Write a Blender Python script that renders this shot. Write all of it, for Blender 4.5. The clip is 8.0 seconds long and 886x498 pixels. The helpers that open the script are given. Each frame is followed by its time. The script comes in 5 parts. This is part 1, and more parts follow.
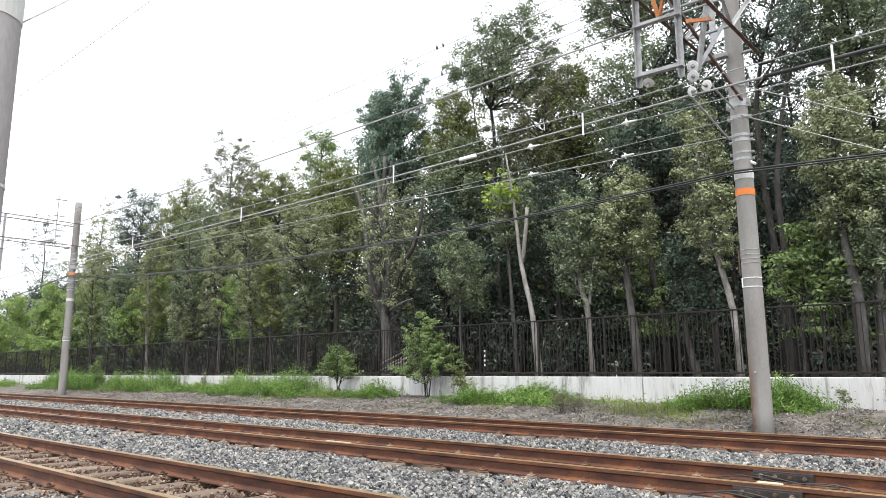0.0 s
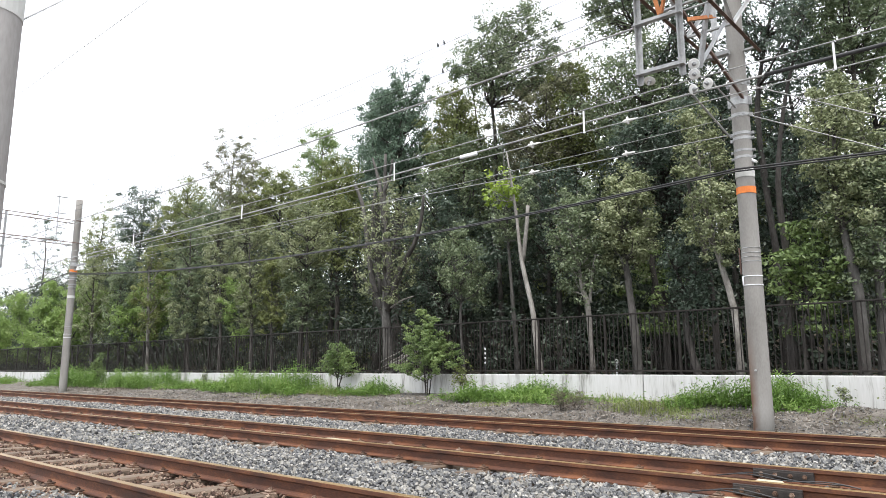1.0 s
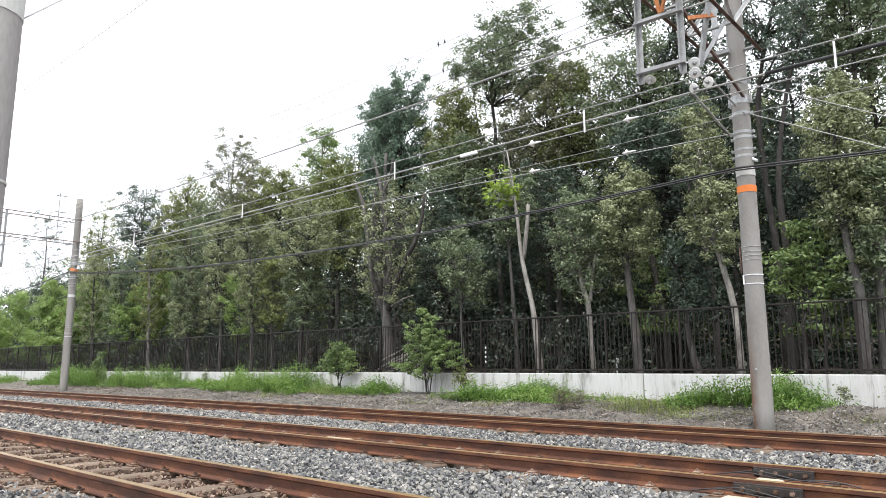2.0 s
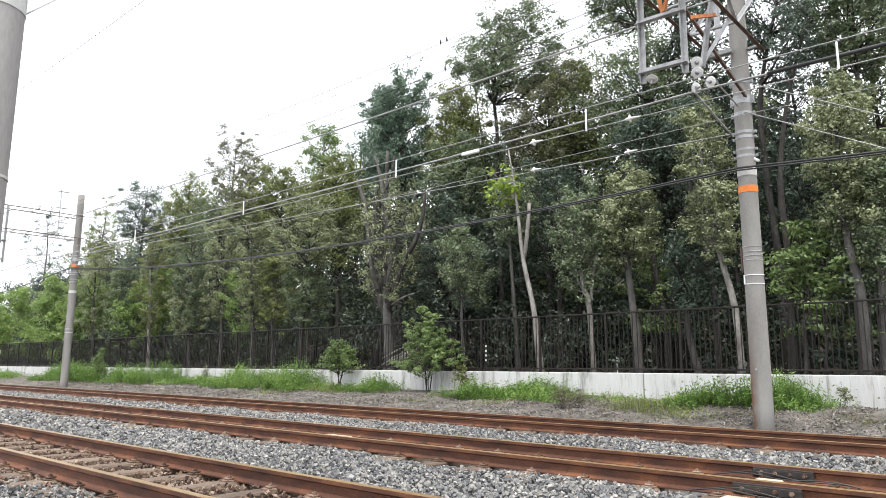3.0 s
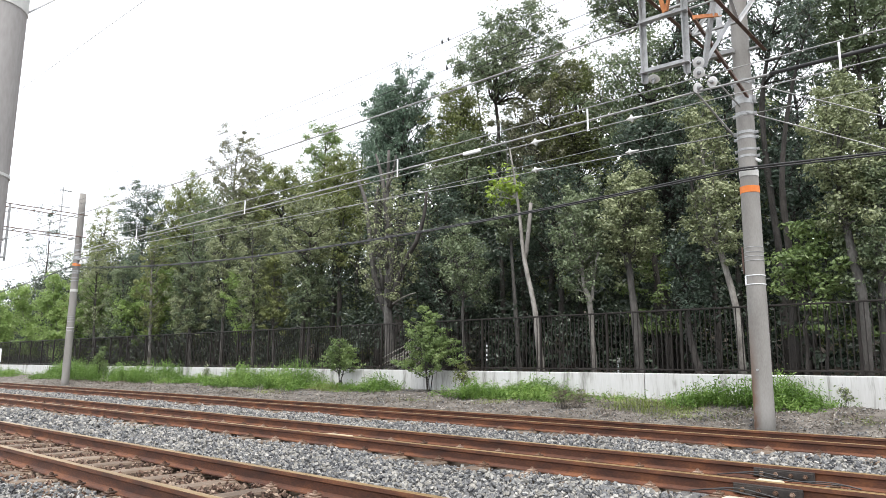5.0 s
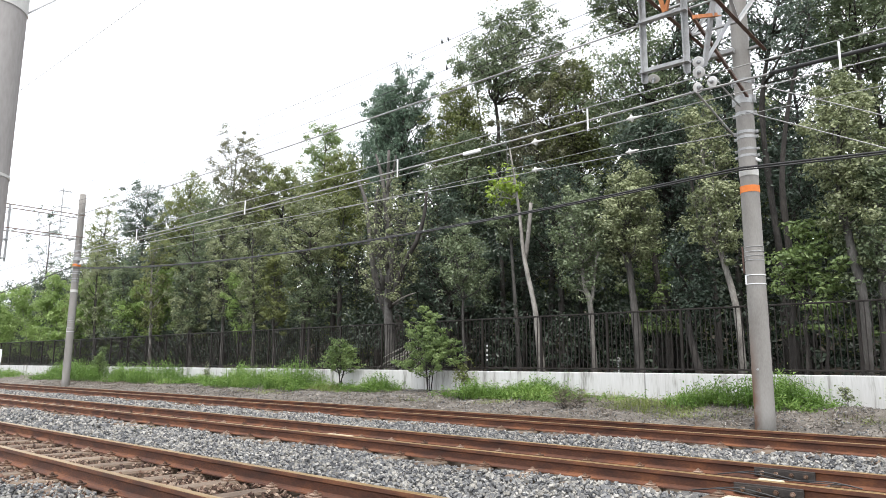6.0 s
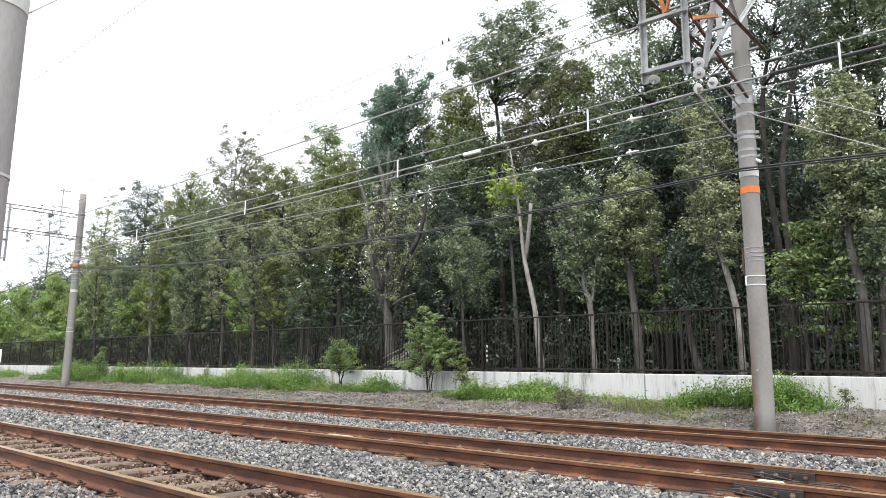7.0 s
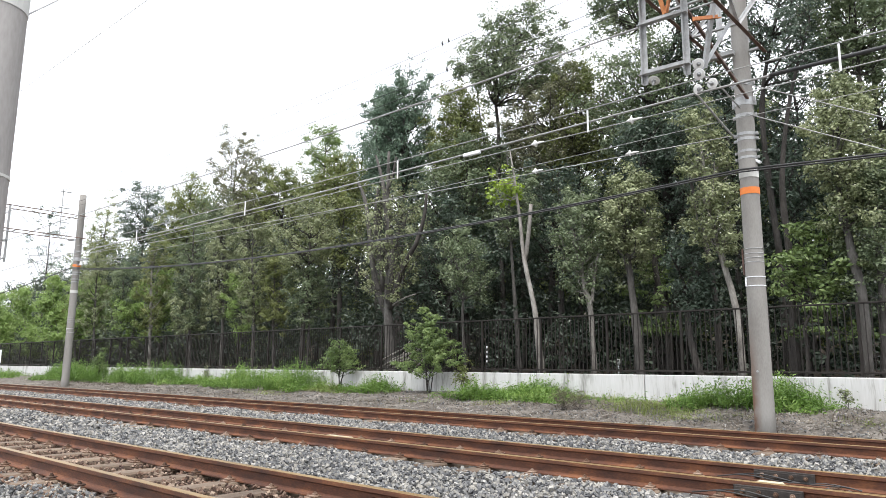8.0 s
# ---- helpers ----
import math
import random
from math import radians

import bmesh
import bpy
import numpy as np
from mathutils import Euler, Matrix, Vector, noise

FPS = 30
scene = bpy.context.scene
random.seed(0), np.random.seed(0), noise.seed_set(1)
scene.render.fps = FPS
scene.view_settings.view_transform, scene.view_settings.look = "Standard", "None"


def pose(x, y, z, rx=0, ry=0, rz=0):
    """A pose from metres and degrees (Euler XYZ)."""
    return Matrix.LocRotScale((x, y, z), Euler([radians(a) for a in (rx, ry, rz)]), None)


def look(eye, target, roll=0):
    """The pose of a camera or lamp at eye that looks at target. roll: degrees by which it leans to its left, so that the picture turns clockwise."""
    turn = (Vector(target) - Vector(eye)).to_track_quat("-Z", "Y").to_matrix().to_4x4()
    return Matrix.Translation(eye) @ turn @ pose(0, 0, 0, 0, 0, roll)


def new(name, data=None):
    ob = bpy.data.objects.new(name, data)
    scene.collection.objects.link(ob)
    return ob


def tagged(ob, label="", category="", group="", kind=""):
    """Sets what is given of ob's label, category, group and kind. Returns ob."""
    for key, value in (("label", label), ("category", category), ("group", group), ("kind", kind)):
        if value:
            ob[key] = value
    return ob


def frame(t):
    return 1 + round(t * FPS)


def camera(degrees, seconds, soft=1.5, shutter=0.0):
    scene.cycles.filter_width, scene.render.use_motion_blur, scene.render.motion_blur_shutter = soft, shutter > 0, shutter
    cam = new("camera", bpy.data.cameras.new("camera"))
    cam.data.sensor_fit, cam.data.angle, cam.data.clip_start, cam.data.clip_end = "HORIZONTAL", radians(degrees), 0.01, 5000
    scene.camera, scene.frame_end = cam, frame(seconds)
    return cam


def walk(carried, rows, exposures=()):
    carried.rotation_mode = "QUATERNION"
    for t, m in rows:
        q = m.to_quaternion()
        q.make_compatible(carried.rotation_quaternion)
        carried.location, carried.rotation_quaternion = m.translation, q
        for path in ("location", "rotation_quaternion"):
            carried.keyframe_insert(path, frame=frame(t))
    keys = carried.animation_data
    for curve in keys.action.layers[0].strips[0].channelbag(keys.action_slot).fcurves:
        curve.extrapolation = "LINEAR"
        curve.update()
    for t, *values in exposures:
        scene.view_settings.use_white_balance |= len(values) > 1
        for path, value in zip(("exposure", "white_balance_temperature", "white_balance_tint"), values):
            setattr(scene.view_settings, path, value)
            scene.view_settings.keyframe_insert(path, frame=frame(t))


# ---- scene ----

# The camera stands beside the line, a little above the rail heads; it only settles and rolls.
cam = camera(64.5, 8.0, soft=0.85)
EYE = (0.0, 0.0, 0.93)


def aim(yaw, pitch, roll):
    """A pose at EYE: yaw to the left of +y, pitch upwards, roll, in degrees."""
    a, b = radians(yaw), radians(pitch)
    way = Vector((-math.sin(a) * math.cos(b), math.cos(a) * math.cos(b), math.sin(b)))
    return look(EYE, Vector(EYE) + way, roll)


walk(cam, [(0.0, aim(41.504, 9.991, -0.094)), (0.5, aim(41.532, 9.895, 0.014)), (1.0, aim(41.560, 9.804, 0.004)),
           (1.5, aim(41.576, 9.748, -0.035)), (3.0, aim(41.670, 9.574, 0.355)), (3.5, aim(41.707, 9.551, 0.744)),
           (4.0, aim(41.731, 9.549, 1.015)), (4.5, aim(41.739, 9.531, 0.708)), (6.0, aim(41.776, 9.541, 0.447)),
           (6.5, aim(41.779, 9.555, 0.465)), (7.0, aim(41.780, 9.580, 0.530)), (7.5, aim(41.782, 9.633, 0.565)),
           (8.0, aim(41.773, 9.650, 0.543))])

# ---- light: a bright, thinly overcast sky ----
world = bpy.data.worlds.new("sky")
scene.world = world
world.use_nodes = True
wn, wl = world.node_tree.nodes, world.node_tree.links
SUN_EL, SUN_AZ = radians(68), radians(140)
sky = wn.new("ShaderNodeTexSky")
sky.sky_type, sky.sun_disc, sky.sun_elevation, sky.sun_rotation = "NISHITA", False, SUN_EL, SUN_AZ
veil = wn.new("ShaderNodeMix")
veil.data_type = "RGBA"
veil.inputs["Factor"].default_value = 0.86
veil.inputs["B"].default_value = (10.4, 10.7, 11.2, 1)
wl.new(sky.outputs["Color"], veil.inputs["A"])
wl.new(veil.outputs["Result"], wn["Background"].inputs["Color"])
wn["Background"].inputs["Strength"].default_value = 0.11
sun = new("sun", bpy.data.lights.new("sun", "SUN"))
sun.data.energy, sun.data.angle, sun.data.color = 2.4, radians(22), (1.0, 0.96, 0.92)
sun.matrix_basis = look((0, 0, 0), (-math.sin(SUN_AZ) * math.cos(SUN_EL), -math.cos(SUN_AZ) * math.cos(SUN_EL), -math.sin(SUN_EL)))
scene.view_settings.exposure = 0.85


# ---- materials ----
def mat(name, ramp, scale=4.0, rough=0.8, metal=0.0, bump=0.3, fine=40.0, depth=0.01, stretch=(1, 1, 1), vary=0.0, island=0.0, spec=0.5, trans=0.0):
    """Ramp colours over noise at two scales, with bump; vary: by object; island: by loose piece."""
    m = bpy.data.materials.new(name)
    m.use_nodes = True
    n, k = m.node_tree.nodes, m.node_tree.links
    b = n["Principled BSDF"]
    b.inputs["Roughness"].default_value, b.inputs["Metallic"].default_value = rough, metal
    b.inputs["Specular IOR Level"].default_value = spec
    co = n.new("ShaderNodeTexCoord")
    mp = n.new("ShaderNodeMapping")
    mp.inputs["Scale"].default_value = stretch
    k.new(co.outputs["Object"], mp.inputs["Vector"])
    big, small = n.new("ShaderNodeTexNoise"), n.new("ShaderNodeTexNoise")
    big.inputs["Scale"].default_value, big.inputs["Detail"].default_value = scale, 5
    small.inputs["Scale"].default_value, small.inputs["Detail"].default_value = fine, 4
    for x in (big, small):
        k.new(mp.outputs["Vector"], x.inputs["Vector"])
    mix = n.new("ShaderNodeMath")
    mix.operation = "MULTIPLY_ADD"
    k.new(small.outputs["Fac"], mix.inputs[0])
    mix.inputs[1].default_value = 0.45
    off = n.new("ShaderNodeMath")
    off.operation = "SUBTRACT"
    k.new(big.outputs["Fac"], off.inputs[0])
    off.inputs[1].default_value = 0.22
    k.new(off.outputs[0], mix.inputs[2])
    fac = mix.outputs[0]
    if vary or island:
        src = n.new("ShaderNodeObjectInfo" if vary else "ShaderNodeNewGeometry")
        add = n.new("ShaderNodeMath")
        add.operation = "MULTIPLY_ADD"
        k.new(src.outputs["Random" if vary else "Random Per Island"], add.inputs[0])
        add.inputs[1].default_value = vary or island
        low = n.new("ShaderNodeMath")
        low.operation = "SUBTRACT"
        k.new(fac, low.inputs[0])
        low.inputs[1].default_value = (vary or island) / 2
        k.new(low.outputs[0], add.inputs[2])
        fac = add.outputs[0]
    cr = n.new("ShaderNodeValToRGB")
    while len(cr.color_ramp.elements) < len(ramp):
        cr.color_ramp.elements.new(0.5)
    for e, (p, c) in zip(cr.color_ramp.elements, ramp):
        e.position, e.color = p, (*c, 1)
    k.new(fac, cr.inputs["Fac"])
    k.new(cr.outputs["Color"], b.inputs["Base Color"])
    if bump:
        bp = n.new("ShaderNodeBump")
        bp.inputs["Strength"].default_value, bp.inputs["Distance"].default_value = bump, depth
        k.new(small.outputs["Fac"], bp.inputs["Height"])
        k.new(bp.outputs["Normal"], b.inputs["Normal"])
    if trans:
        out = n["Material Output"]
        tr = n.new("ShaderNodeBsdfTranslucent")
        k.new(cr.outputs["Color"], tr.inputs["Color"])
        ms = n.new("ShaderNodeMixShader")
        ms.inputs[0].default_value = trans
        k.new(b.outputs[0], ms.inputs[1])
        k.new(tr.outputs[0], ms.inputs[2])
        k.new(ms.outputs[0], out.inputs["Surface"])
    return m


def leafmat(name, dark, mid, light, rough=0.4, trans=0.3):
    return mat(name, [(0.15, dark), (0.5, mid), (0.85, light)], scale=0.9, rough=rough, bump=0, fine=3.0, island=0.34, trans=trans)


M_BALLAST = mat("ballast_stone", [(0.08, (0.055, 0.056, 0.06)), (0.36, (0.13, 0.132, 0.136)), (0.56, (0.20, 0.198, 0.19)), (0.74, (0.26, 0.245, 0.215)), (0.95, (0.37, 0.36, 0.34))], scale=9, fine=70, island=0.78, bump=0.3, rough=0.85)
M_RUSTBALLAST = mat("rust_stained_stone", [(0.15, (0.055, 0.032, 0.024)), (0.5, (0.16, 0.095, 0.066)), (0.88, (0.32, 0.245, 0.185))], scale=9, fine=70, island=0.8, rough=0.9)
M_BED = mat("ballast_bed", [(0.2, (0.05, 0.05, 0.05)), (0.5, (0.12, 0.118, 0.115)), (0.85, (0.22, 0.21, 0.20))], scale=3, fine=28, bump=1.0, depth=0.05, rough=0.95)
M_VERGE = mat("verge_soil", [(0.2, (0.065, 0.056, 0.047)), (0.5, (0.135, 0.12, 0.104)), (0.85, (0.24, 0.22, 0.19))], scale=1.2, fine=22, bump=1.0, depth=0.05, rough=0.95)
M_SOIL = mat("wood_floor_soil", [(0.2, (0.025, 0.02, 0.014)), (0.6, (0.07, 0.055, 0.04)), (0.9, (0.12, 0.1, 0.07))], scale=0.8, fine=14, bump=1, depth=0.05, rough=1)
M_RUST = mat("rusty_rail_steel", [(0.22, (0.032, 0.014, 0.010)), (0.5, (0.098, 0.036, 0.018)), (0.82, (0.23, 0.09, 0.034))], scale=7, fine=90, stretch=(0.35, 1, 1), bump=0.35, depth=0.004, rough=0.75)
M_HEAD = mat("rail_running_surface", [(0.2, (0.14, 0.085, 0.035)), (0.55, (0.25, 0.16, 0.07)), (0.85, (0.36, 0.26, 0.14))], scale=4, fine=120, stretch=(0.12, 3, 3), bump=0.1, depth=0.002, rough=0.42, metal=0.35)
M_SLEEPER = mat("weathered_sleeper", [(0.2, (0.07, 0.048, 0.034)), (0.5, (0.145, 0.105, 0.075)), (0.85, (0.25, 0.195, 0.145))], scale=5, fine=45, stretch=(1, 0.3, 1), bump=0.6, depth=0.01, vary=0.3, rough=0.9)
M_CLIP = mat("rusty_fastening", [(0.2, (0.05, 0.03, 0.022)), (0.5, (0.14, 0.08, 0.05)), (0.85, (0.3, 0.22, 0.17))], scale=20, fine=90, vary=0.5, rough=0.7, metal=0.3)
# near-side pole concrete: paler than the other poles', imitating stronger sky light
M_CONC_LIT = mat("sky_lit_pole_concrete", [(0.2, (0.24, 0.225, 0.215)), (0.5, (0.33, 0.315, 0.305)), (0.85, (0.42, 0.405, 0.395))], scale=2.5, fine=60, stretch=(1, 1, 0.3), bump=0.25, depth=0.004, rough=0.85)
M_POLE = mat("rust_stained_pole_concrete", [(0.2, (0.17, 0.16, 0.148)), (0.5, (0.24, 0.23, 0.215)), (0.85, (0.31, 0.30, 0.285))], scale=2.5, fine=60, stretch=(1, 1, 0.3), bump=0.25, depth=0.004, rough=0.85)


def rust_stain(m):
    """A brown run-off stain low on one flank of a pole."""
    n, k = m.node_tree.nodes, m.node_tree.links
    b = n["Principled BSDF"]
    base = b.inputs["Base Color"].links[0].from_socket
    co, sep, ns = n.new("ShaderNodeTexCoord"), n.new("ShaderNodeSeparateXYZ"), n.new("ShaderNodeTexNoise")
    ns.inputs["Scale"].default_value, ns.inputs["Detail"].default_value = 5, 5
    k.new(co.outputs["Object"], sep.inputs[0])
    k.new(co.outputs["Object"], ns.inputs["Vector"])
    rng_z, rng_x, rng_n = (n.new("ShaderNodeMapRange") for _ in range(3))
    for node, src, lo, hi in ((rng_z, sep.outputs["Z"], 2.0, 0.5), (rng_x, sep.outputs["X"], 0.02, -0.13), (rng_n, ns.outputs["Fac"], 0.22, 0.5)):
        k.new(src, node.inputs["Value"])
        node.inputs["From Min"].default_value, node.inputs["From Max"].default_value = lo, hi
    m1, m2 = n.new("ShaderNodeMath"), n.new("ShaderNodeMath")
    m1.operation = m2.operation = "MULTIPLY"
    k.new(rng_z.outputs[0], m1.inputs[0])
    k.new(rng_x.outputs[0], m1.inputs[1])
    k.new(m1.outputs[0], m2.inputs[0])
    k.new(rng_n.outputs[0], m2.inputs[1])
    mx = n.new("ShaderNodeMix")
    mx.data_type = "RGBA"
    k.new(m2.outputs[0], mx.inputs["Factor"])
    k.new(base, mx.inputs["A"])
    mx.inputs["B"].default_value = (0.15, 0.082, 0.05, 1)
    k.new(mx.outputs["Result"], b.inputs["Base Color"])


rust_stain(M_POLE)
M_WALL = mat("stained_wall_concrete", [(0.22, (0.14, 0.135, 0.125)), (0.36, (0.34, 0.335, 0.32)), (0.48, (0.52, 0.52, 0.51)), (0.8, (0.62, 0.62, 0.62))], scale=1.6, fine=18, stretch=(2.2, 1, 0.22), bump=0.25, depth=0.006, rough=0.85)
M_FENCE = mat("dark_brown_paint", [(0.2, (0.013, 0.011, 0.010)), (0.8, (0.028, 0.024, 0.022))], scale=6, fine=60, bump=0.08, rough=0.55, spec=0.2)
M_GALV = mat("galvanised_steel", [(0.2, (0.22, 0.225, 0.225)), (0.5, (0.36, 0.365, 0.365)), (0.85, (0.48, 0.49, 0.50))], scale=6, fine=60, bump=0.1, depth=0.003, rough=0.5, metal=0.4)
M_BROWNSTEEL = mat("rust_brown_steel", [(0.2, (0.05, 0.03, 0.024)), (0.5, (0.11, 0.065, 0.05)), (0.85, (0.2, 0.12, 0.09))], scale=5, fine=50, bump=0.3, depth=0.004, rough=0.7)
M_ORANGERUST = mat("orange_rust", [(0.2, (0.32, 0.10, 0.03)), (0.8, (0.55, 0.24, 0.09))], scale=8, fine=60, rough=0.8)
M_PORC = mat("white_porcelain", [(0.2, (0.68, 0.68, 0.66)), (0.8, (0.84, 0.84, 0.83))], scale=10, fine=60, bump=0, rough=0.18)
M_WIRE = mat("bare_wire", [(0.2, (0.24, 0.24, 0.235)), (0.8, (0.42, 0.42, 0.41))], scale=3, fine=50, bump=0, rough=0.5, metal=0.4)
M_BLACK = mat("black_cable_sheath", [(0.2, (0.012, 0.012, 0.013)), (0.8, (0.035, 0.035, 0.037))], scale=3, fine=50, bump=0, rough=0.55)
M_ORANGE = mat("orange_paint_band", [(0.2, (0.68, 0.17, 0.03)), (0.8, (0.82, 0.25, 0.05))], scale=10, fine=60, bump=0, rough=0.6)
M_PALEBAND = mat("pale_band", [(0.2, (0.48, 0.48, 0.46)), (0.8, (0.60, 0.60, 0.58))], scale=10, fine=60, bump=0, rough=0.7)
M_WHITE = mat("white_paint", [(0.2, (0.70, 0.72, 0.74)), (0.8, (0.82, 0.83, 0.84))], scale=5, fine=60, bump=0, rough=0.5)
M_CREAM = mat("cream_marker_paint", [(0.2, (0.38, 0.32, 0.22)), (0.8, (0.56, 0.51, 0.38))], scale=10, fine=60, bump=0.1, rough=0.7)
M_BLACKSTEEL = mat("greasy_black_steel", [(0.2, (0.02, 0.017, 0.016)), (0.8, (0.07, 0.06, 0.055))], scale=12, fine=70, bump=0.3, depth=0.004, rough=0.5, metal=0.3)
M_BARK = mat("grey_brown_bark", [(0.2, (0.03, 0.028, 0.026)), (0.5, (0.078, 0.073, 0.067)), (0.85, (0.175, 0.168, 0.155))], scale=5, fine=26, stretch=(1, 1, 0.3), bump=0.9, depth=0.03, rough=0.95)
M_PALEBARK = mat("pale_bark", [(0.25, (0.07, 0.064, 0.057)), (0.5, (0.20, 0.187, 0.17)), (0.8, (0.36, 0.345, 0.32))], scale=4, fine=26, stretch=(1, 1, 0.35), bump=0.7, depth=0.02, rough=0.9)
M_DARKBARK = mat("dark_bark", [(0.2, (0.02, 0.018, 0.016)), (0.5, (0.048, 0.043, 0.039)), (0.85, (0.10, 0.092, 0.083))], scale=5, fine=26, stretch=(1, 1, 0.3), bump=0.9, depth=0.03, rough=0.95)
L_OAK = leafmat("oak_leaf", (0.055, 0.082, 0.04), (0.14, 0.185, 0.095), (0.31, 0.36, 0.22))
L_GREY = leafmat("grey_green_leaf", (0.08, 0.1, 0.048), (0.215, 0.25, 0.125), (0.46, 0.49, 0.3))
L_DARK = leafmat("dark_evergreen_leaf", (0.03, 0.05, 0.034), (0.074, 0.11, 0.076), (0.175, 0.22, 0.172), rough=0.35)
L_BLUE = leafmat("blue_green_leaf", (0.045, 0.08, 0.056), (0.115, 0.18, 0.122), (0.25, 0.33, 0.24))
L_OLIVE = leafmat("olive_leaf", (0.07, 0.088, 0.024), (0.165, 0.195, 0.06), (0.31, 0.34, 0.135))
L_DUSK = leafmat("brown_green_leaf", (0.065, 0.07, 0.034), (0.145, 0.15, 0.082), (0.275, 0.28, 0.18))
# leaf colour darkened to stand in for the shade inside the wood
L_SHADE = leafmat("shade_darkened_leaf", (0.014, 0.024, 0.015), (0.033, 0.05, 0.031), (0.08, 0.105, 0.071), trans=0.15)
L_LIME = leafmat("lime_leaf", (0.10, 0.16, 0.02), (0.23, 0.33, 0.04), (0.40, 0.52, 0.10), trans=0.4)
L_FRESH = leafmat("fresh_green_leaf", (0.075, 0.12, 0.038), (0.17, 0.245, 0.082), (0.32, 0.40, 0.16), trans=0.35)
L_BAMBOO = leafmat("bamboo_leaf", (0.11, 0.18, 0.04), (0.24, 0.35, 0.10), (0.42, 0.53, 0.21), trans=0.45)
L_GRASS = leafmat("grass_blade", (0.055, 0.11, 0.02), (0.135, 0.24, 0.045), (0.27, 0.385, 0.105), rough=0.5, trans=0.35)
L_YELLOW = leafmat("yellowing_grass", (0.08, 0.10, 0.025), (0.18, 0.22, 0.06), (0.31, 0.36, 0.13), rough=0.6)
L_DRY = leafmat("dry_stalk", (0.07, 0.055, 0.04), (0.15, 0.12, 0.09), (0.27, 0.23, 0.18), rough=0.8)
L_LITTER = leafmat("leaf_litter", (0.07, 0.06, 0.05), (0.20, 0.178, 0.155), (0.42, 0.385, 0.34), rough=0.9, trans=0.05)


# ---- helpers for meshes ----
def part(name, bm, material, parent=None, label="", smooth=False):
    """One mesh object from a bmesh (or a mesh), under a thing or part."""
    me = bm
    if isinstance(bm, bmesh.types.BMesh):
        me = bpy.data.meshes.new(name)
        bm.to_mesh(me)
        bm.free()
    if material and not me.materials:
        me.materials.append(material)
    if smooth:
        me.polygons.foreach_set("use_smooth", [True] * len(me.polygons))
    ob = new(name, me)
    ob.parent = parent
    if label:
        ob["label"] = label
    return ob


def thing(name, m, label, category, group="", kind=""):
    ob = new(name)
    ob.matrix_basis = m
    return tagged(ob, label, category, group, kind)


def box(bm, lo, hi, bevel=0.0, turn=None):
    r = bmesh.ops.create_cube(bm, size=1)
    vs = r["verts"]
    c, d = (Vector(lo) + Vector(hi)) / 2, Vector(hi) - Vector(lo)
    for v in vs:
        v.co = Vector((v.co.x * d.x, v.co.y * d.y, v.co.z * d.z))
    if bevel:
        es = list({e for v in vs for e in v.link_edges})
        vs = list({v for f in bmesh.ops.bevel(bm, geom=es, offset=bevel, segments=1, affect="EDGES")["faces"] for v in f.verts} | {v for v in vs if v.is_valid})
    for v in vs:
        v.co = (turn @ v.co if turn else v.co) + c
    return vs


def lathe(bm, profile, sides=16, m=None):
    """A solid of revolution about z from (radius, z) pairs."""
    rings = []
    for r, z in profile:
        rings.append([bm.verts.new((r * math.cos(2 * math.pi * i / sides), r * math.sin(2 * math.pi * i / sides), z)) for i in range(sides)])
    for a, b in zip(rings, rings[1:]):
        for i in range(sides):
            bm.faces.new((a[i], a[(i + 1) % sides], b[(i + 1) % sides], b[i]))
    bm.faces.new(rings[0][::-1])
    bm.faces.new(rings[-1])
    if m is not None:
        bmesh.ops.transform(bm, matrix=m, verts=[v for r in rings for v in r])


def tube(bm, pts, radii, sides=8):
    """A tube along points, with a radius at each."""
    pts = [Vector(p) for p in pts]
    if not hasattr(radii, "__len__"):
        radii = [radii] * len(pts)
    rings = []
    side = None
    for i, p in enumerate(pts):
        d = (pts[min(i + 1, len(pts) - 1)] - pts[max(i - 1, 0)]).normalized()
        if side is None:
            side = d.orthogonal().normalized()
        side = (side - d * side.dot(d)).normalized()
        up = d.cross(side)
        rings.append([bm.verts.new(p + float(radii[i]) * (math.cos(2 * math.pi * k / sides) * side + math.sin(2 * math.pi * k / sides) * up)) for k in range(sides)])
    for a, b in zip(rings, rings[1:]):
        for k in range(sides):
            bm.faces.new((a[k], a[(k + 1) % sides], b[(k + 1) % sides], b[k]))
    bm.faces.new(rings[0][::-1])
    bm.faces.new(rings[-1])


def angle_bar(bm, a, b, w=0.075, t=0.009):
    """An L-section steel bar from a to b."""
    a, b = Vector(a), Vector(b)
    d = (b - a).normalized()
    s = d.cross(Vector((0, 0, 1)))
    s = s.normalized() if s.length > 1e-3 else Vector((1, 0, 0))
    u = s.cross(d)
    prof = [(0, 0), (w, 0), (w, t), (t, t), (t, w), (0, w)]
    ra, rb = ([bm.verts.new(p + s * x + u * y) for x, y in prof] for p in (a, b))
    for i in range(6):
        j = (i + 1) % 6
        bm.faces.new((ra[i], ra[j], rb[j], rb[i]))
    bm.faces.new(ra[::-1])
    bm.faces.new(rb)


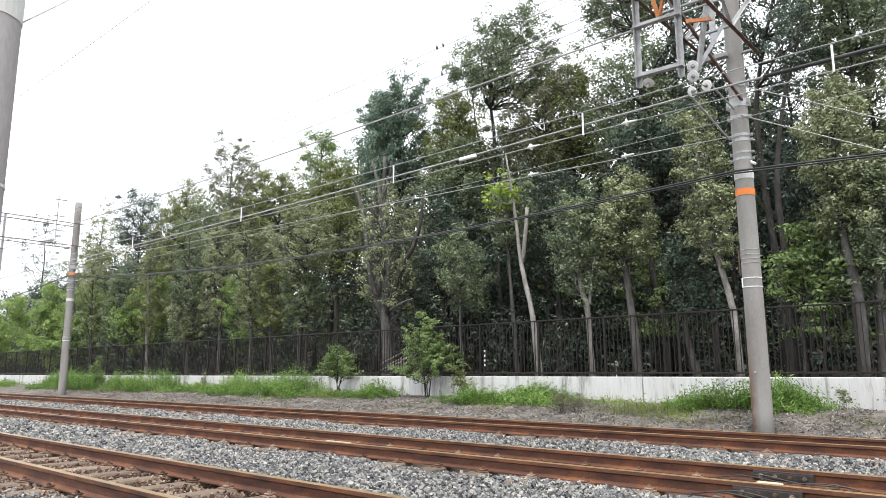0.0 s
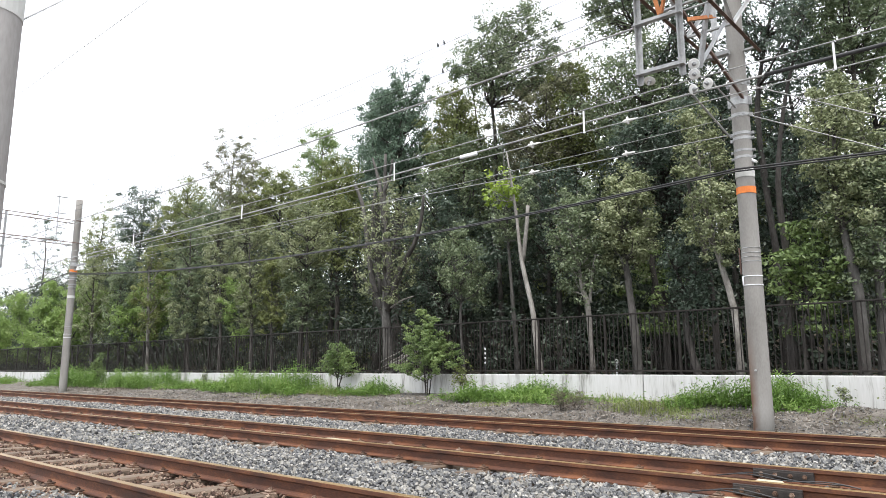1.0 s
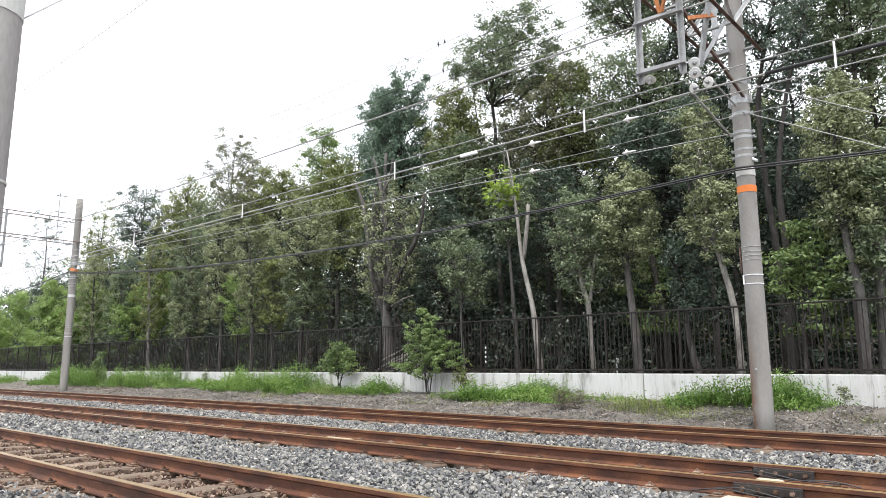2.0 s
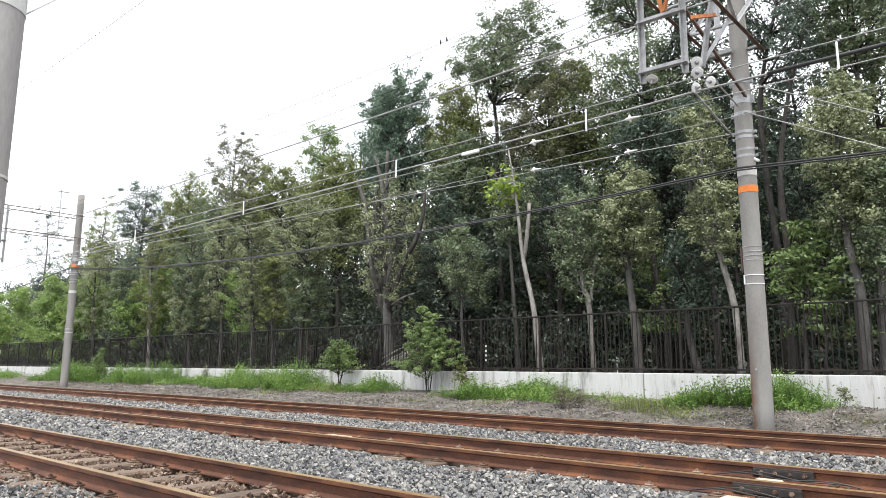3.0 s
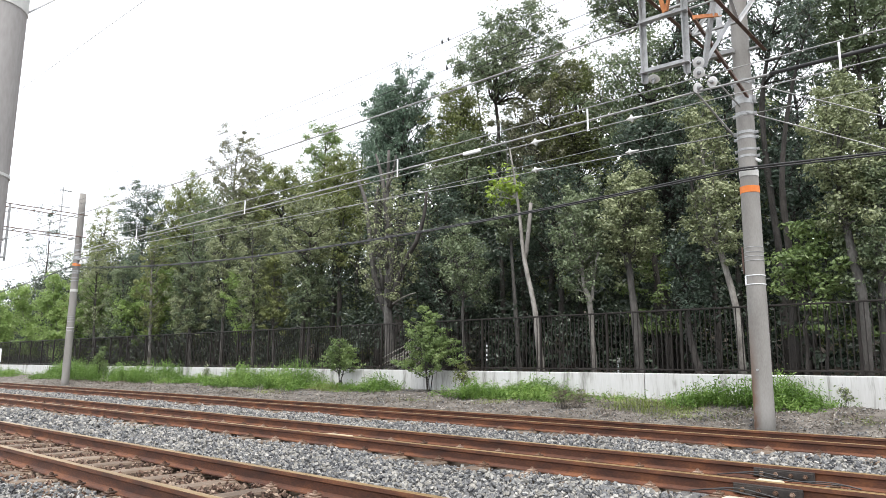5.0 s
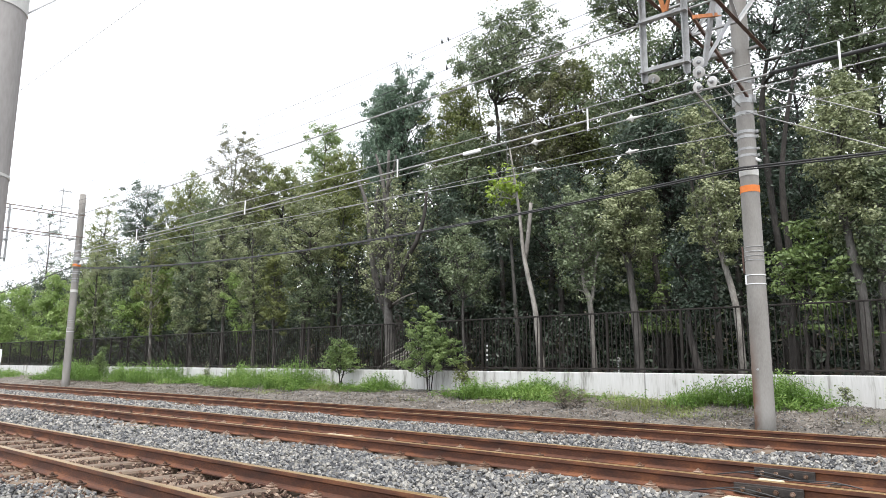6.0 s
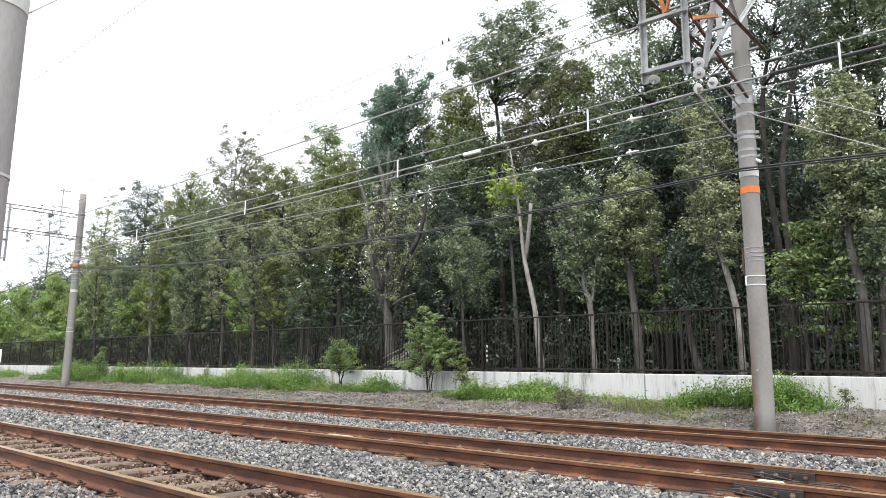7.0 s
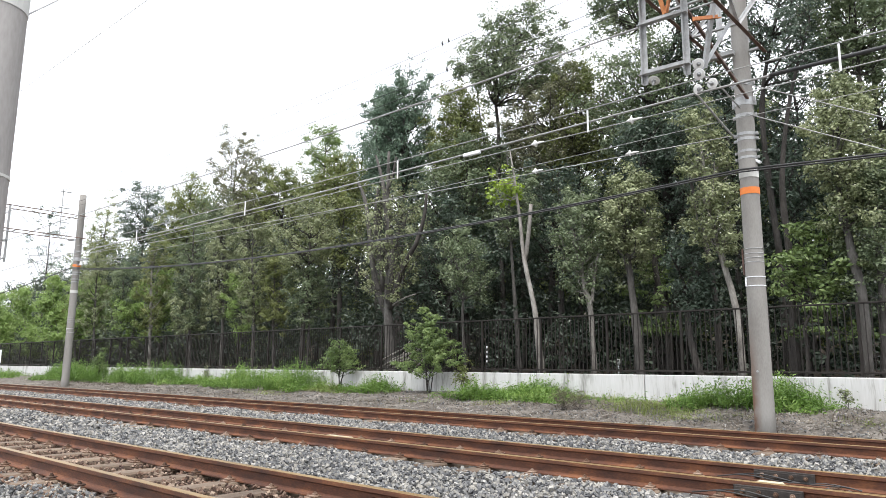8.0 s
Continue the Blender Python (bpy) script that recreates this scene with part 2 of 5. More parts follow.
def mesh_np(name, verts, faces, material):
    """A mesh from numpy vertices and equal-sized faces."""
    me = bpy.data.meshes.new(name)
    verts, faces = np.asarray(verts, np.float32), np.asarray(faces, np.int32)
    k = faces.shape[1]
    me.vertices.add(len(verts))
    me.vertices.foreach_set("co", verts.ravel())
    me.loops.add(faces.size)
    me.loops.foreach_set("vertex_index", faces.ravel())
    me.polygons.add(len(faces))
    me.polygons.foreach_set("loop_start", np.arange(0, faces.size, k, dtype=np.int32))
    me.materials.append(material)
    me.update(calc_edges=True)
    me.polygons.foreach_set("use_smooth", [False] * len(faces))
    return me


def leaves(rng, centres, length, width, droop=0.25, spread=1.0, fold=0.12, outward=None):
    """Leaf blades, each a folded pair of triangles, at the centres; they face outward where that is given."""
    n = len(centres)
    a = rng.uniform(0, 2 * np.pi, n)
    e = rng.normal(-droop, 0.5 * spread, n)
    d = np.c_[np.cos(a) * np.cos(e), np.sin(a) * np.cos(e), np.sin(e)]
    face = rng.normal(0, 0.5, (n, 3)) + [0, 0, 1]
    if outward is not None:
        face = rng.normal(0, 0.32, (n, 3)) + [0, 0, 0.45] + outward * 0.9
        d -= face * ((d * face).sum(1) / (face * face).sum(1))[:, None]
        d /= np.linalg.norm(d, axis=1)[:, None] + 1e-9
    s = np.cross(d, face)
    s /= np.linalg.norm(s, axis=1)[:, None] + 1e-9
    u = np.cross(s, d)
    ln, wd = (length * rng.uniform(0.65, 1.3, n))[:, None], (width * rng.uniform(0.7, 1.25, n))[:, None]
    v = np.stack([centres - d * ln / 2, centres + s * wd / 2 + u * wd * fold, centres + d * ln / 2, centres - s * wd / 2 + u * wd * fold], 1).reshape(-1, 3)
    i = np.arange(n)[:, None] * 4
    return v, np.concatenate([i + [0, 1, 2], i + [0, 2, 3]], 1).reshape(-1, 3)


# ---- ground, ballast, wall ----
def smoothstep(a, b, x):
    t = min(1, max(0, (x - a) / (b - a)))
    return t * t * (3 - 2 * t)


def ground_z(x, y):
    """Track bed, sloping verge, raised wood floor behind the wall."""
    z = -0.24
    z += 0.22 * smoothstep(12.6, 14.2, y) + 0.20 * smoothstep(14.2, 16.6, y)
    z += (0.09 * noise.noise((x * 0.5, y * 0.8, 0)) + 0.085 * noise.noise((x * 1.6, y * 1.9, 4))) * smoothstep(12.6, 13.6, y) * (1 - smoothstep(17, 17.4, y))
    if y > 17.05:
        z = 0.62 + 0.15 * noise.noise((x * 0.12, y * 0.12, 3)) + 0.5 * smoothstep(20, 28, y) + 7.0 * smoothstep(30, 60, y)
    if y < 1.9:
        z -= 0.12 * smoothstep(1.9, 0.6, y)
    return z


def build_ground():
    xs = [-1500, -600, -300, -160, -110] + [-80 + 0.5 * i for i in range(185)] + [14, 20, 40, 100, 300, 800, 1500]
    ys = [-1500, -500, -150, -50, -15, -5, -2] + [-1 + 0.4 * i for i in range(33)] + [12.4 + 0.2 * i for i in range(24)] + [17.04, 17.06, 18, 19, 20, 22, 25, 30, 40, 60, 100, 250, 700, 1500]
    verts = [(x, y, ground_z(x, y)) for y in ys for x in xs]
    nx = len(xs)
    faces, mats = [], []
    for j in range(len(ys) - 1):
        for i in range(nx - 1):
            faces.append((j * nx + i, j * nx + i + 1, (j + 1) * nx + i + 1, (j + 1) * nx + i))
            yy = (ys[j] + ys[j + 1]) / 2
            mats.append(2 if yy > 17.05 else 1 if yy > 12.7 or yy < -1 else 0)
    me = mesh_np("ground", verts, faces, M_BED)
    me.materials.append(M_VERGE)
    me.materials.append(M_SOIL)
    me.polygons.foreach_set("material_index", mats)
    me.polygons.foreach_set("use_smooth", [True] * len(faces))
    tagged(new("ground", me), "gravel track bed, leaf-littered verge and dark wood floor", "ground", kind="structure")


build_ground()


def stones(rng, xy, z, size, material, name, label, blocky=0.66):
    """Crushed stones: squashed octahedra with jittered corners, in one mesh."""
    base = np.array([(1, 0, 0), (-1, 0, 0), (0, 1, 0), (0, -1, 0), (0, 0, 1), (0, 0, -1)], float)
    cube = np.array([(a, b, c) for a in (-1, 1) for b in (-1, 1) for c in (-1, 1)], float) * 0.62
    fc = np.array([(0, 1, 3, 2), (4, 6, 7, 5), (0, 4, 5, 1), (2, 3, 7, 6), (0, 2, 6, 4), (1, 5, 7, 3)])
    n = len(xy)
    half = int(blocky * n)
    out_v, out_f = [], []
    start = 0
    for shape, f, cnt, sel in ((cube, np.concatenate([fc[:, [0, 1, 2]], fc[:, [0, 2, 3]]]), half, slice(0, half)),
                               (base, np.array([(0, 2, 4), (2, 1, 4), (1, 3, 4), (3, 0, 4), (2, 0, 5), (1, 2, 5), (3, 1, 5), (0, 3, 5)]), n - half, slice(half, n))):
        v = shape[None] * (1 + rng.normal(0, 0.15, (cnt, len(shape), 3)))
        v = v * (size[sel, None, None] / 2) * rng.uniform(0.55, 1.35, (cnt, 1, 3))
        q = rng.normal(0, 1, (cnt, 4))
        q /= np.linalg.norm(q, axis=1)[:, None]
        w, x, y, zz = q.T
        rot = np.stack([1 - 2 * (y * y + zz * zz), 2 * (x * y - w * zz), 2 * (x * zz + w * y), 2 * (x * y + w * zz), 1 - 2 * (x * x + zz * zz), 2 * (y * zz - w * x), 2 * (x * zz - w * y), 2 * (y * zz + w * x), 1 - 2 * (x * x + y * y)], 1).reshape(-1, 3, 3)
        v = np.einsum("nij,nkj->nki", rot, v) + np.c_[xy[sel], z[sel]][:, None]
        out_v.append(v.reshape(-1, 3))
        out_f.append((f[None] + (np.arange(cnt) * len(shape))[:, None, None]).reshape(-1, 3) + start)
        start += cnt * len(shape)
    return tagged(new(name, mesh_np(name, np.concatenate(out_v), np.concatenate(out_f), material)), label, "gravel", kind="stuff")


TRACKS = (2.83, 6.45, 10.53)
GAUGE = 1.132


def build_ballast():
    rng = np.random.default_rng(3)
    near = [  # y from, y to, x from, x to, stones to the square metre, size
        (4.06, 6.36, -9, 1.5, 700, 0.043), (7.67, 10.45, -12, 2, 410, 0.049), (1.2, 2.7, -11, -3.5, 560, 0.042)]
    far = [(4.06, 6.36, -13, -9, 520, 0.05), (7.67, 10.45, -17, -12, 330, 0.056), (4.06, 6.36, -40, -13, 190, 0.066), (7.67, 10.45, -45, -17, 165, 0.068),
           (11.75, 12.9, -40, 3, 120, 0.065), (6.5, 7.6, -20, 2, 90, 0.055), (4.06, 6.36, 1.5, 8, 110, 0.07), (7.67, 10.45, 2, 8, 90, 0.07), (1.0, 2.7, -3.5, 8, 150, 0.06), (10.6, 11.6, -20, 2, 60, 0.055)]
    for bands, blocky, name in ((near, 0.66, "ballast"), (far, 0.0, "ballast")):
        xy, size = [], []
        for y0, y1, x0, x1, dens, s in bands:
            n = int((y1 - y0) * (x1 - x0) * dens * (0.9 if blocky else 0.7))
            xy.append(np.c_[rng.uniform(x0, x1, n), rng.uniform(y0, y1, n)])
            size.append(s * (1.0 if blocky else 1.15) * rng.uniform(0.6, 1.35, n))
        xy, size = np.concatenate(xy), np.concatenate(size)
        low = np.zeros(len(xy))
        for t in TRACKS:
            low = np.maximum(low, np.exp(-((xy[:, 1] - t - GAUGE / 2) / 0.75) ** 4))
        z = -0.165 - 0.05 * low + 0.02 * np.sin(xy[:, 0] * 1.7 + xy[:, 1] * 2.3) + rng.uniform(-0.03, 0.02, len(xy))
        z -= 0.05 * np.clip((xy[:, 1] - 11.9), 0, 1)
        stones(rng, xy, z, size, M_BALLAST, name, "loose grey crushed-stone ballast between the tracks", blocky)
    # rust-stained stones in the nearest track
    n = 11000
    xy = np.c_[rng.uniform(-15, 3, n), rng.uniform(2.35, 4.2, n)]
    off = np.abs((xy[:, 0] - 3.0 + 0.3275) % 0.655 - 0.3275)
    xy = xy[(off > 0.1) | (rng.uniform(0, 1, n) < 0.2)]
    n = len(xy)
    z = -0.172 + rng.uniform(-0.03, 0.018, n)
    stones(rng, xy, z, 0.038 * rng.uniform(0.5, 1.35, n), M_RUSTBALLAST, "stained_ballast", "rust-brown stained ballast between sleepers")


build_ballast()

RAIL_PROFILE = [(-0.0325, -0.004), (-0.0285, 0.0), (0.0285, 0.0), (0.0325, -0.004), (0.0325, -0.036), (0.009, -0.050), (0.008, -0.118), (0.020, -0.128),
                (0.0635, -0.141), (0.0635, -0.153), (-0.0635, -0.153), (-0.0635, -0.141), (-0.020, -0.128), (-0.008, -0.118), (-0.009, -0.050), (-0.0325, -0.036)]


def rail_mesh(x0, x1):
    bm = bmesh.new()
    xs = [x0 + (x1 - x0) * i / 30 for i in range(31)]
    rings = [[bm.verts.new((x, y, z)) for y, z in RAIL_PROFILE] for x in xs]
    n = len(RAIL_PROFILE)
    for a, b in zip(rings, rings[1:]):
        for i in range(n):
            f = bm.faces.new((a[i], b[i], b[(i + 1) % n], a[(i + 1) % n]))
            f.material_index = 1 if i in (0, 1, 2) else 0
    bm.faces.new(rings[0])
    bm.faces.new(rings[-1][::-1])
    me = bpy.data.meshes.new("rail")
    bm.to_mesh(me)
    bm.free()
    me.materials.append(M_RUST)
    me.materials.append(M_HEAD)
    return me


def clip_mesh():
    """A spring clip with its base plate and bolt, beside a rail foot."""
    bm = bmesh.new()
    box(bm, (-0.055, -0.02, -0.012), (0.055, 0.075, 0.004), 0.003)
    box(bm, (-0.035, -0.022, 0.004), (0.035, 0.05, 0.02), 0.005)
    lathe(bm, [(0.02, 0.02), (0.02, 0.032), (0.011, 0.032), (0.011, 0.042)], 6, pose(0, 0.018, 0))
    me = bpy.data.meshes.new("rail_clip")
    bm.to_mesh(me)
    bm.free()
    me.materials.append(M_CLIP)
    return me


def sleeper_mesh():
    bm = bmesh.new()
    box(bm, (-0.11, -1.0, -0.17), (0.11, 1.0, 0.0), 0.018)
    for v in bm.verts:
        v.co += Vector((noise.noise(v.co * 3), noise.noise(v.co * 3 + Vector((5, 0, 0))), 0)) * 0.006
    me = bpy.data.meshes.new("sleeper")
    bm.to_mesh(me)
    bm.free()
    me.materials.append(M_SLEEPER)
    return me


def build_tracks():
    rail, clip, sleeper = rail_mesh(-320, 40), clip_mesh(), sleeper_mesh()
    for k, y in enumerate(TRACKS):
        tr = thing("railway_track", pose(0, y, 0), "rusty narrow-gauge railway track laid in grey ballast", "railway track", "parallel railway tracks")
        part("rail", rail, None, tr)
        part("rail", rail, None, tr).location.y = GAUGE
        x = 3.0 + 8 * 0.655 - 0.2 * k
        while x > -42:
            part("sleeper", sleeper, None, tr).matrix_basis = pose(x, GAUGE / 2, -0.157, 0, 0, random.uniform(-1, 1))
            if 4.0 > x > -26:
                for yy, a in ((-0.064, 180), (0.064, 0), (GAUGE - 0.064, 180), (GAUGE + 0.064, 0)):
                    part("rail_clip", clip, None, tr).matrix_basis = pose(x + random.uniform(-0.02, 0.02), yy, -0.147, 0, 0, a) @ Matrix.Scale(1.15, 4)
            x -= 0.655
    return tr


build_tracks()


def build_wall():
    wall = thing("retaining_wall", pose(0, 0, 0), "low white-grey concrete wall with dark water stains", "wall", kind="structure")
    bm = bmesh.new()
    box(bm, (-5.25, 16.9, -0.4), (5.25, 17.12, 0.82), 0.015)
    me = bpy.data.meshes.new("wall_section")
    bm.to_mesh(me)
    bm.free()
    me.materials.append(M_WALL)
    for i in range(-12, 3):
        part("wall_section", me, None, wall).location = (-8.22 + 5.265 + 10.53 * i, 0, 0)
    return wall


build_wall()


# ---- fence on the wall ----
FENCE_Y, F_LO, F_HI = 17.0, 0.915, 2.385


def build_fence():
    f = thing("fence", pose(0, FENCE_Y, 0), "dark brown metal railing fence standing on the low wall", "fence")
    bm = bmesh.new()
    box(bm, (-0.03, -0.03, 0.81), (0.03, 0.03, F_HI - 0.02), 0.005)
    box(bm, (-0.06, -0.055, 0.818), (0.06, 0.055, 0.832))
    post = bpy.data.meshes.new("post")
    bm.to_mesh(post)
    bm.free()
    bm = bmesh.new()
    box(bm, (-1.0, -0.026, -0.02), (1.0, 0.026, 0.02), 0.006)
    rail = bpy.data.meshes.new("fence_rail")
    bm.to_mesh(rail)
    bm.free()
    bm = bmesh.new()
    box(bm, (-0.0095, -0.0095, F_LO + 0.02), (0.0095, 0.0095, F_HI - 0.02))
    bal = bpy.data.meshes.new("baluster")
    bm.to_mesh(bal)
    bm.free()
    for me in (post, rail, bal):
        me.materials.append(M_FENCE)
    far = bmesh.new()
    spots = [6.3, 4.35, 2.4, 0.46, -1.45, -3.36, -5.28, -7.24, -9.28, -11.39, -13.53, -15.75, -18.0, -20.22, -22.48, -24.77, -27.03, -29.23, -31.36, -33.46, -35.55, -37.64, -39.7, -41.76, -43.83]
    spots += [-43.83 - 2.02 * k for k in range(1, 36)]
    for x1, x in zip(spots, spots[1:]):
        part("post", post, None, f).location.x = x
        for name, z in (("top_rail", F_HI), ("bottom_rail", F_LO)):
            part(name, rail, None, f).matrix_basis = Matrix.Translation(((x + x1) / 2, 0, z)) @ Matrix.Diagonal(((x1 - x) / 2, 1, 1, 1))
        n = round((x1 - x) / 0.125)
        for k in range(1, n):
            xx = x + (x1 - x) * k / n
            if -39.5 < xx < -2.0:
                part("baluster", bal, None, f).location.x = xx
            else:
                box(far, (xx - 0.0095, -0.0095, F_LO + 0.02), (xx + 0.0095, 0.0095, F_HI - 0.02))
    tagged(part("far_railing", far, M_FENCE, f), kind="stuff")


build_fence()


# ---- poles and overhead line ----
def pole_mesh(r0, r1, z0, z1):
    bm = bmesh.new()
    lathe(bm, [(r0 + (r1 - r0) * i / 12, z0 + (z1 - z0) * i / 12) for i in range(13)], 28)
    return bm


def band(name, material, r, z, h, parent, label="", lug=True):
    bm = bmesh.new()
    lathe(bm, [(r, z - h / 2), (r + 0.006, z - h / 2 + 0.002), (r + 0.006, z + h / 2 - 0.002), (r, z + h / 2)], 28)
    if lug:
        for s in (-1, 1):
            box(bm, (s * (r + 0.03) - 0.03, -0.02, z - h / 2), (s * (r + 0.03) + 0.03, 0.02, z + h / 2), 0.004)
            lathe(bm, [(0.014, -0.04), (0.014, 0.04)], 6, pose(s * (r + 0.035), 0, z, 90))
    return part(name, bm, material, parent, label, smooth=False)


def insulator(bm, m, n=2, r=0.085):
    """A string of porcelain discs along local z."""
    for i in range(n):
        lathe(bm, [(0.02, -0.004), (r * 0.55, 0.003), (r * 0.95, -0.004), (r, 0.002), (r * 0.9, 0.010), (r * 0.45, 0.014), (0.03, 0.018)], 18, m @ pose(0, 0, 0.08 * i))


STATIONS = ((-4.35, 1.03), (-36.4, 1.03))


def build_mast(x, y, orange=4.28, pale=4.60):
    p = thing("catenary_pole", pose(x, y, 0), "round grey concrete railway pole with an orange band and steel clamps", "utility pole", "concrete railway poles")
    part("shaft", pole_mesh(0.178, 0.155, -0.6, 9.3), M_POLE, p, smooth=True)
    band("orange_band", M_ORANGE, 0.169, orange, 0.13, p, "orange painted band", False)
    band("pale_band", M_PALEBAND, 0.1685, pale, 0.13, p, "pale painted band", False)
    for z, h in ((6.42, 0.09), (6.05, 0.16), (5.77, 0.07), (5.40, 0.06), (5.30, 0.06), (5.06, 0.05), (4.93, 0.05)):
        band("clamp", M_GALV, 0.163, z, h, p, "galvanised steel clamp")
    for z in (3.17, 3.08, 3.0, 2.92):
        bm = bmesh.new()
        lathe(bm, [(0.173, z), (0.177, z + 0.003), (0.177, z + 0.009), (0.173, z + 0.012)], 28)
        part("wire_turn", bm, M_GALV, p)
    # number plate frame
    bm = bmesh.new()
    for a, b in ((2.64, 2.655), (2.475, 2.49)):
        lathe(bm, [(0.174, a), (0.179, a), (0.179, b), (0.174, b)], 28)
    box(bm, (-0.145, -0.135, 2.48), (-0.12, -0.105, 2.65))
    part("plate_frame", bm, M_WHITE, p, "white painted outline of a plate")
    bm = bmesh.new()
    tube(bm, [(-0.19, -0.03, 2.7), (-0.195, -0.03, 3.2)], 0.018, 8)
    part("conduit", bm, M_BROWNSTEEL, p)
    bm = bmesh.new()
    lathe(bm, [(0.02, 0), (0.02, 0.03)], 8, pose(-0.01, -0.175, 0.93, 90))
    part("bolt", bm, M_GALV, p)
    return p


build_mast(-4.28, 13.5)
build_mast(-36.2, 13.5, 5.72, 4.45)


def build_near_pole():
    p = thing("catenary_pole", pose(-4.33, 1.04, 0), "round grey concrete pole with a pale ring beside the line", "utility pole", "concrete railway poles")
    # the brighter sky light on this shaft is in its concrete colour
    part("shaft", pole_mesh(0.178, 0.155, -0.7, 9.3), M_CONC_LIT, p, smooth=True)
    band("pale_ring", M_PALEBAND, 0.1705, 1.93, 0.02, p, "pale painted ring", False)
    band("pale_band", M_PALEBAND, 0.168, 3.13, 0.5, p, "pale painted band", False)
    q = thing("catenary_pole", pose(-36.2, -0.7, 0), "round grey concrete pole beside the line", "utility pole", "concrete railway poles")
    part("shaft", pole_mesh(0.178, 0.155, -0.7, 9.3), M_CONC_LIT, q, smooth=True)


build_near_pole()


def build_gantry(x, steel, size):
    """A box truss between the two poles of a station, with its drop frame."""
    g = thing("gantry", pose(x, 0, 0), "steel lattice gantry beam with a galvanised drop frame over the tracks", "gantry", "railway gantries")
    y0, y1, z0, z1, w = (1.03 if size > 0.9 else -0.7), 13.5, 7.05, 8.15, 0.43
    for s in (-1, 1):
        for z in (z0, z1):
            bm = bmesh.new()
            angle_bar(bm, (s * w, y0, z), (s * w, y1 + 0.2, z), 0.07 * size)
            part("chord", bm, steel, g)
        n = 10
        for i in range(n):
            ya, yb = y0 + (y1 - y0) * i / n, y0 + (y1 - y0) * (i + 1) / n
            bm = bmesh.new()
            angle_bar(bm, (s * w, ya, z0 if i % 2 else z1), (s * w, yb, z1 if i % 2 else z0), 0.06 * size * size)
            part("lattice_bar", bm, M_GALV, g)
    for i in range(11):
        ya = y0 + (y1 - y0) * i / 10
        bm = bmesh.new()
        angle_bar(bm, (-w, ya, z0), (w, ya, z0), 0.06)
        part("cross_bar", bm, M_GALV, g)
    # knee brace from the far pole
    if size > 0.9:
        bm = bmesh.new()
        angle_bar(bm, (0.2, 13.55, 6.02), (0.2, 9.4, 7.05), 0.048)
        part("knee_brace", bm, steel, g)
    bm = bmesh.new()
    box(bm, (-0.5, 13.2, 6.98), (0.02, 13.32, 7.07), 0.006)
    part("bracket", bm, M_GALV, g, "galvanised pole bracket")
    # line post on the beam
    detail = size > 0.9
    pw = 0.045 if detail else 0.02
    bm = bmesh.new()
    box(bm, (-pw, 12.6 - pw, 7.0), (pw, 12.6 + pw, 9.5), 0.006)
    part("line_post", bm, M_GALV, g)
    for z in (9.36, 8.54, 7.83):
        bm = bmesh.new()
        box(bm, (-0.03, 12.45, z - 0.05), (0.03, 13.0, z - 0.01), 0.005)
        part("line_arm", bm, M_GALV, g)
    # drop frame
    fr = [(-0.47, 10.3), (0.22, 10.34)]
    for fx, fy in fr:
        bm = bmesh.new()
        angle_bar(bm, (fx, fy, 5.52), (fx, fy, 8.2), 0.085, 0.01)
        part("drop_post", bm, M_GALV, g)
    for z, m in ((5.68, M_GALV), (6.55, M_GALV)):
        bm = bmesh.new()
        angle_bar(bm, (-0.52, 10.29, z), (0.31, 10.33, z), 0.10, 0.012)
        part("drop_bar", bm, m, g)
    for a, b, m in () if not detail else (((0.35, 10.4, 6.42), (0.40, 11.4, 6.85), M_ORANGERUST), ((-0.1, 10.3, 6.65), (-0.2, 10.3, 7.1), M_ORANGERUST), ((0.0, 10.3, 6.65), (0.12, 10.3, 7.1), M_ORANGERUST),
                    ((0.43, 11.1, 7.0), (0.15, 11.3, 6.0), M_GALV), ((0.43, 12.0, 7.0), (0.15, 11.35, 6.0), M_GALV)):
        bm = bmesh.new()
        angle_bar(bm, a, b, 0.07)
        part("strut", bm, m, g)
    for px, py, pz, rx, rz in () if not detail else ((-0.3, 10.32, 5.58, 150, 0), (0.16, 11.05, 5.98, 115, 30), (0.16, 11.05, 5.80, 115, 20), (0.05, 11.25, 5.62, 100, 60), (0.3, 11.25, 5.66, 100, -10)):
        bm = bmesh.new()
        insulator(bm, pose(px, py, pz, rx, 0, rz), 1, 0.095)
        ins = part("insulator", bm, M_PORC, g, "white porcelain insulator")
        bm = bmesh.new()
        lathe(bm, [(0.036, 0.012), (0.036, 0.04), (0.02, 0.05), (0.012, 0.12)], 12, pose(px, py, pz, rx, 0, rz))
        lathe(bm, [(0.03, -0.004), (0.03, -0.03), (0.012, -0.04)][::-1], 12, pose(px, py, pz, rx, 0, rz))
        part("cap", bm, M_GALV, ins)
    # bracket arm with strain clamp at the pole
    bm = bmesh.new()
    tube(bm, [(-0.1, 13.3, 5.35), (-0.15, 11.6, 5.75)], 0.02, 8)
    tube(bm, [(0.05, 13.3, 5.9), (0.0, 12.3, 6.1), (0.0, 11.4, 6.0)], 0.016, 8)
    part("pull_off_arm", bm, M_WIRE, g)
    return g


build_gantry(-4.35, M_BROWNSTEEL, 1.0)
build_gantry(-36.3, M_BROWNSTEEL, 0.6)


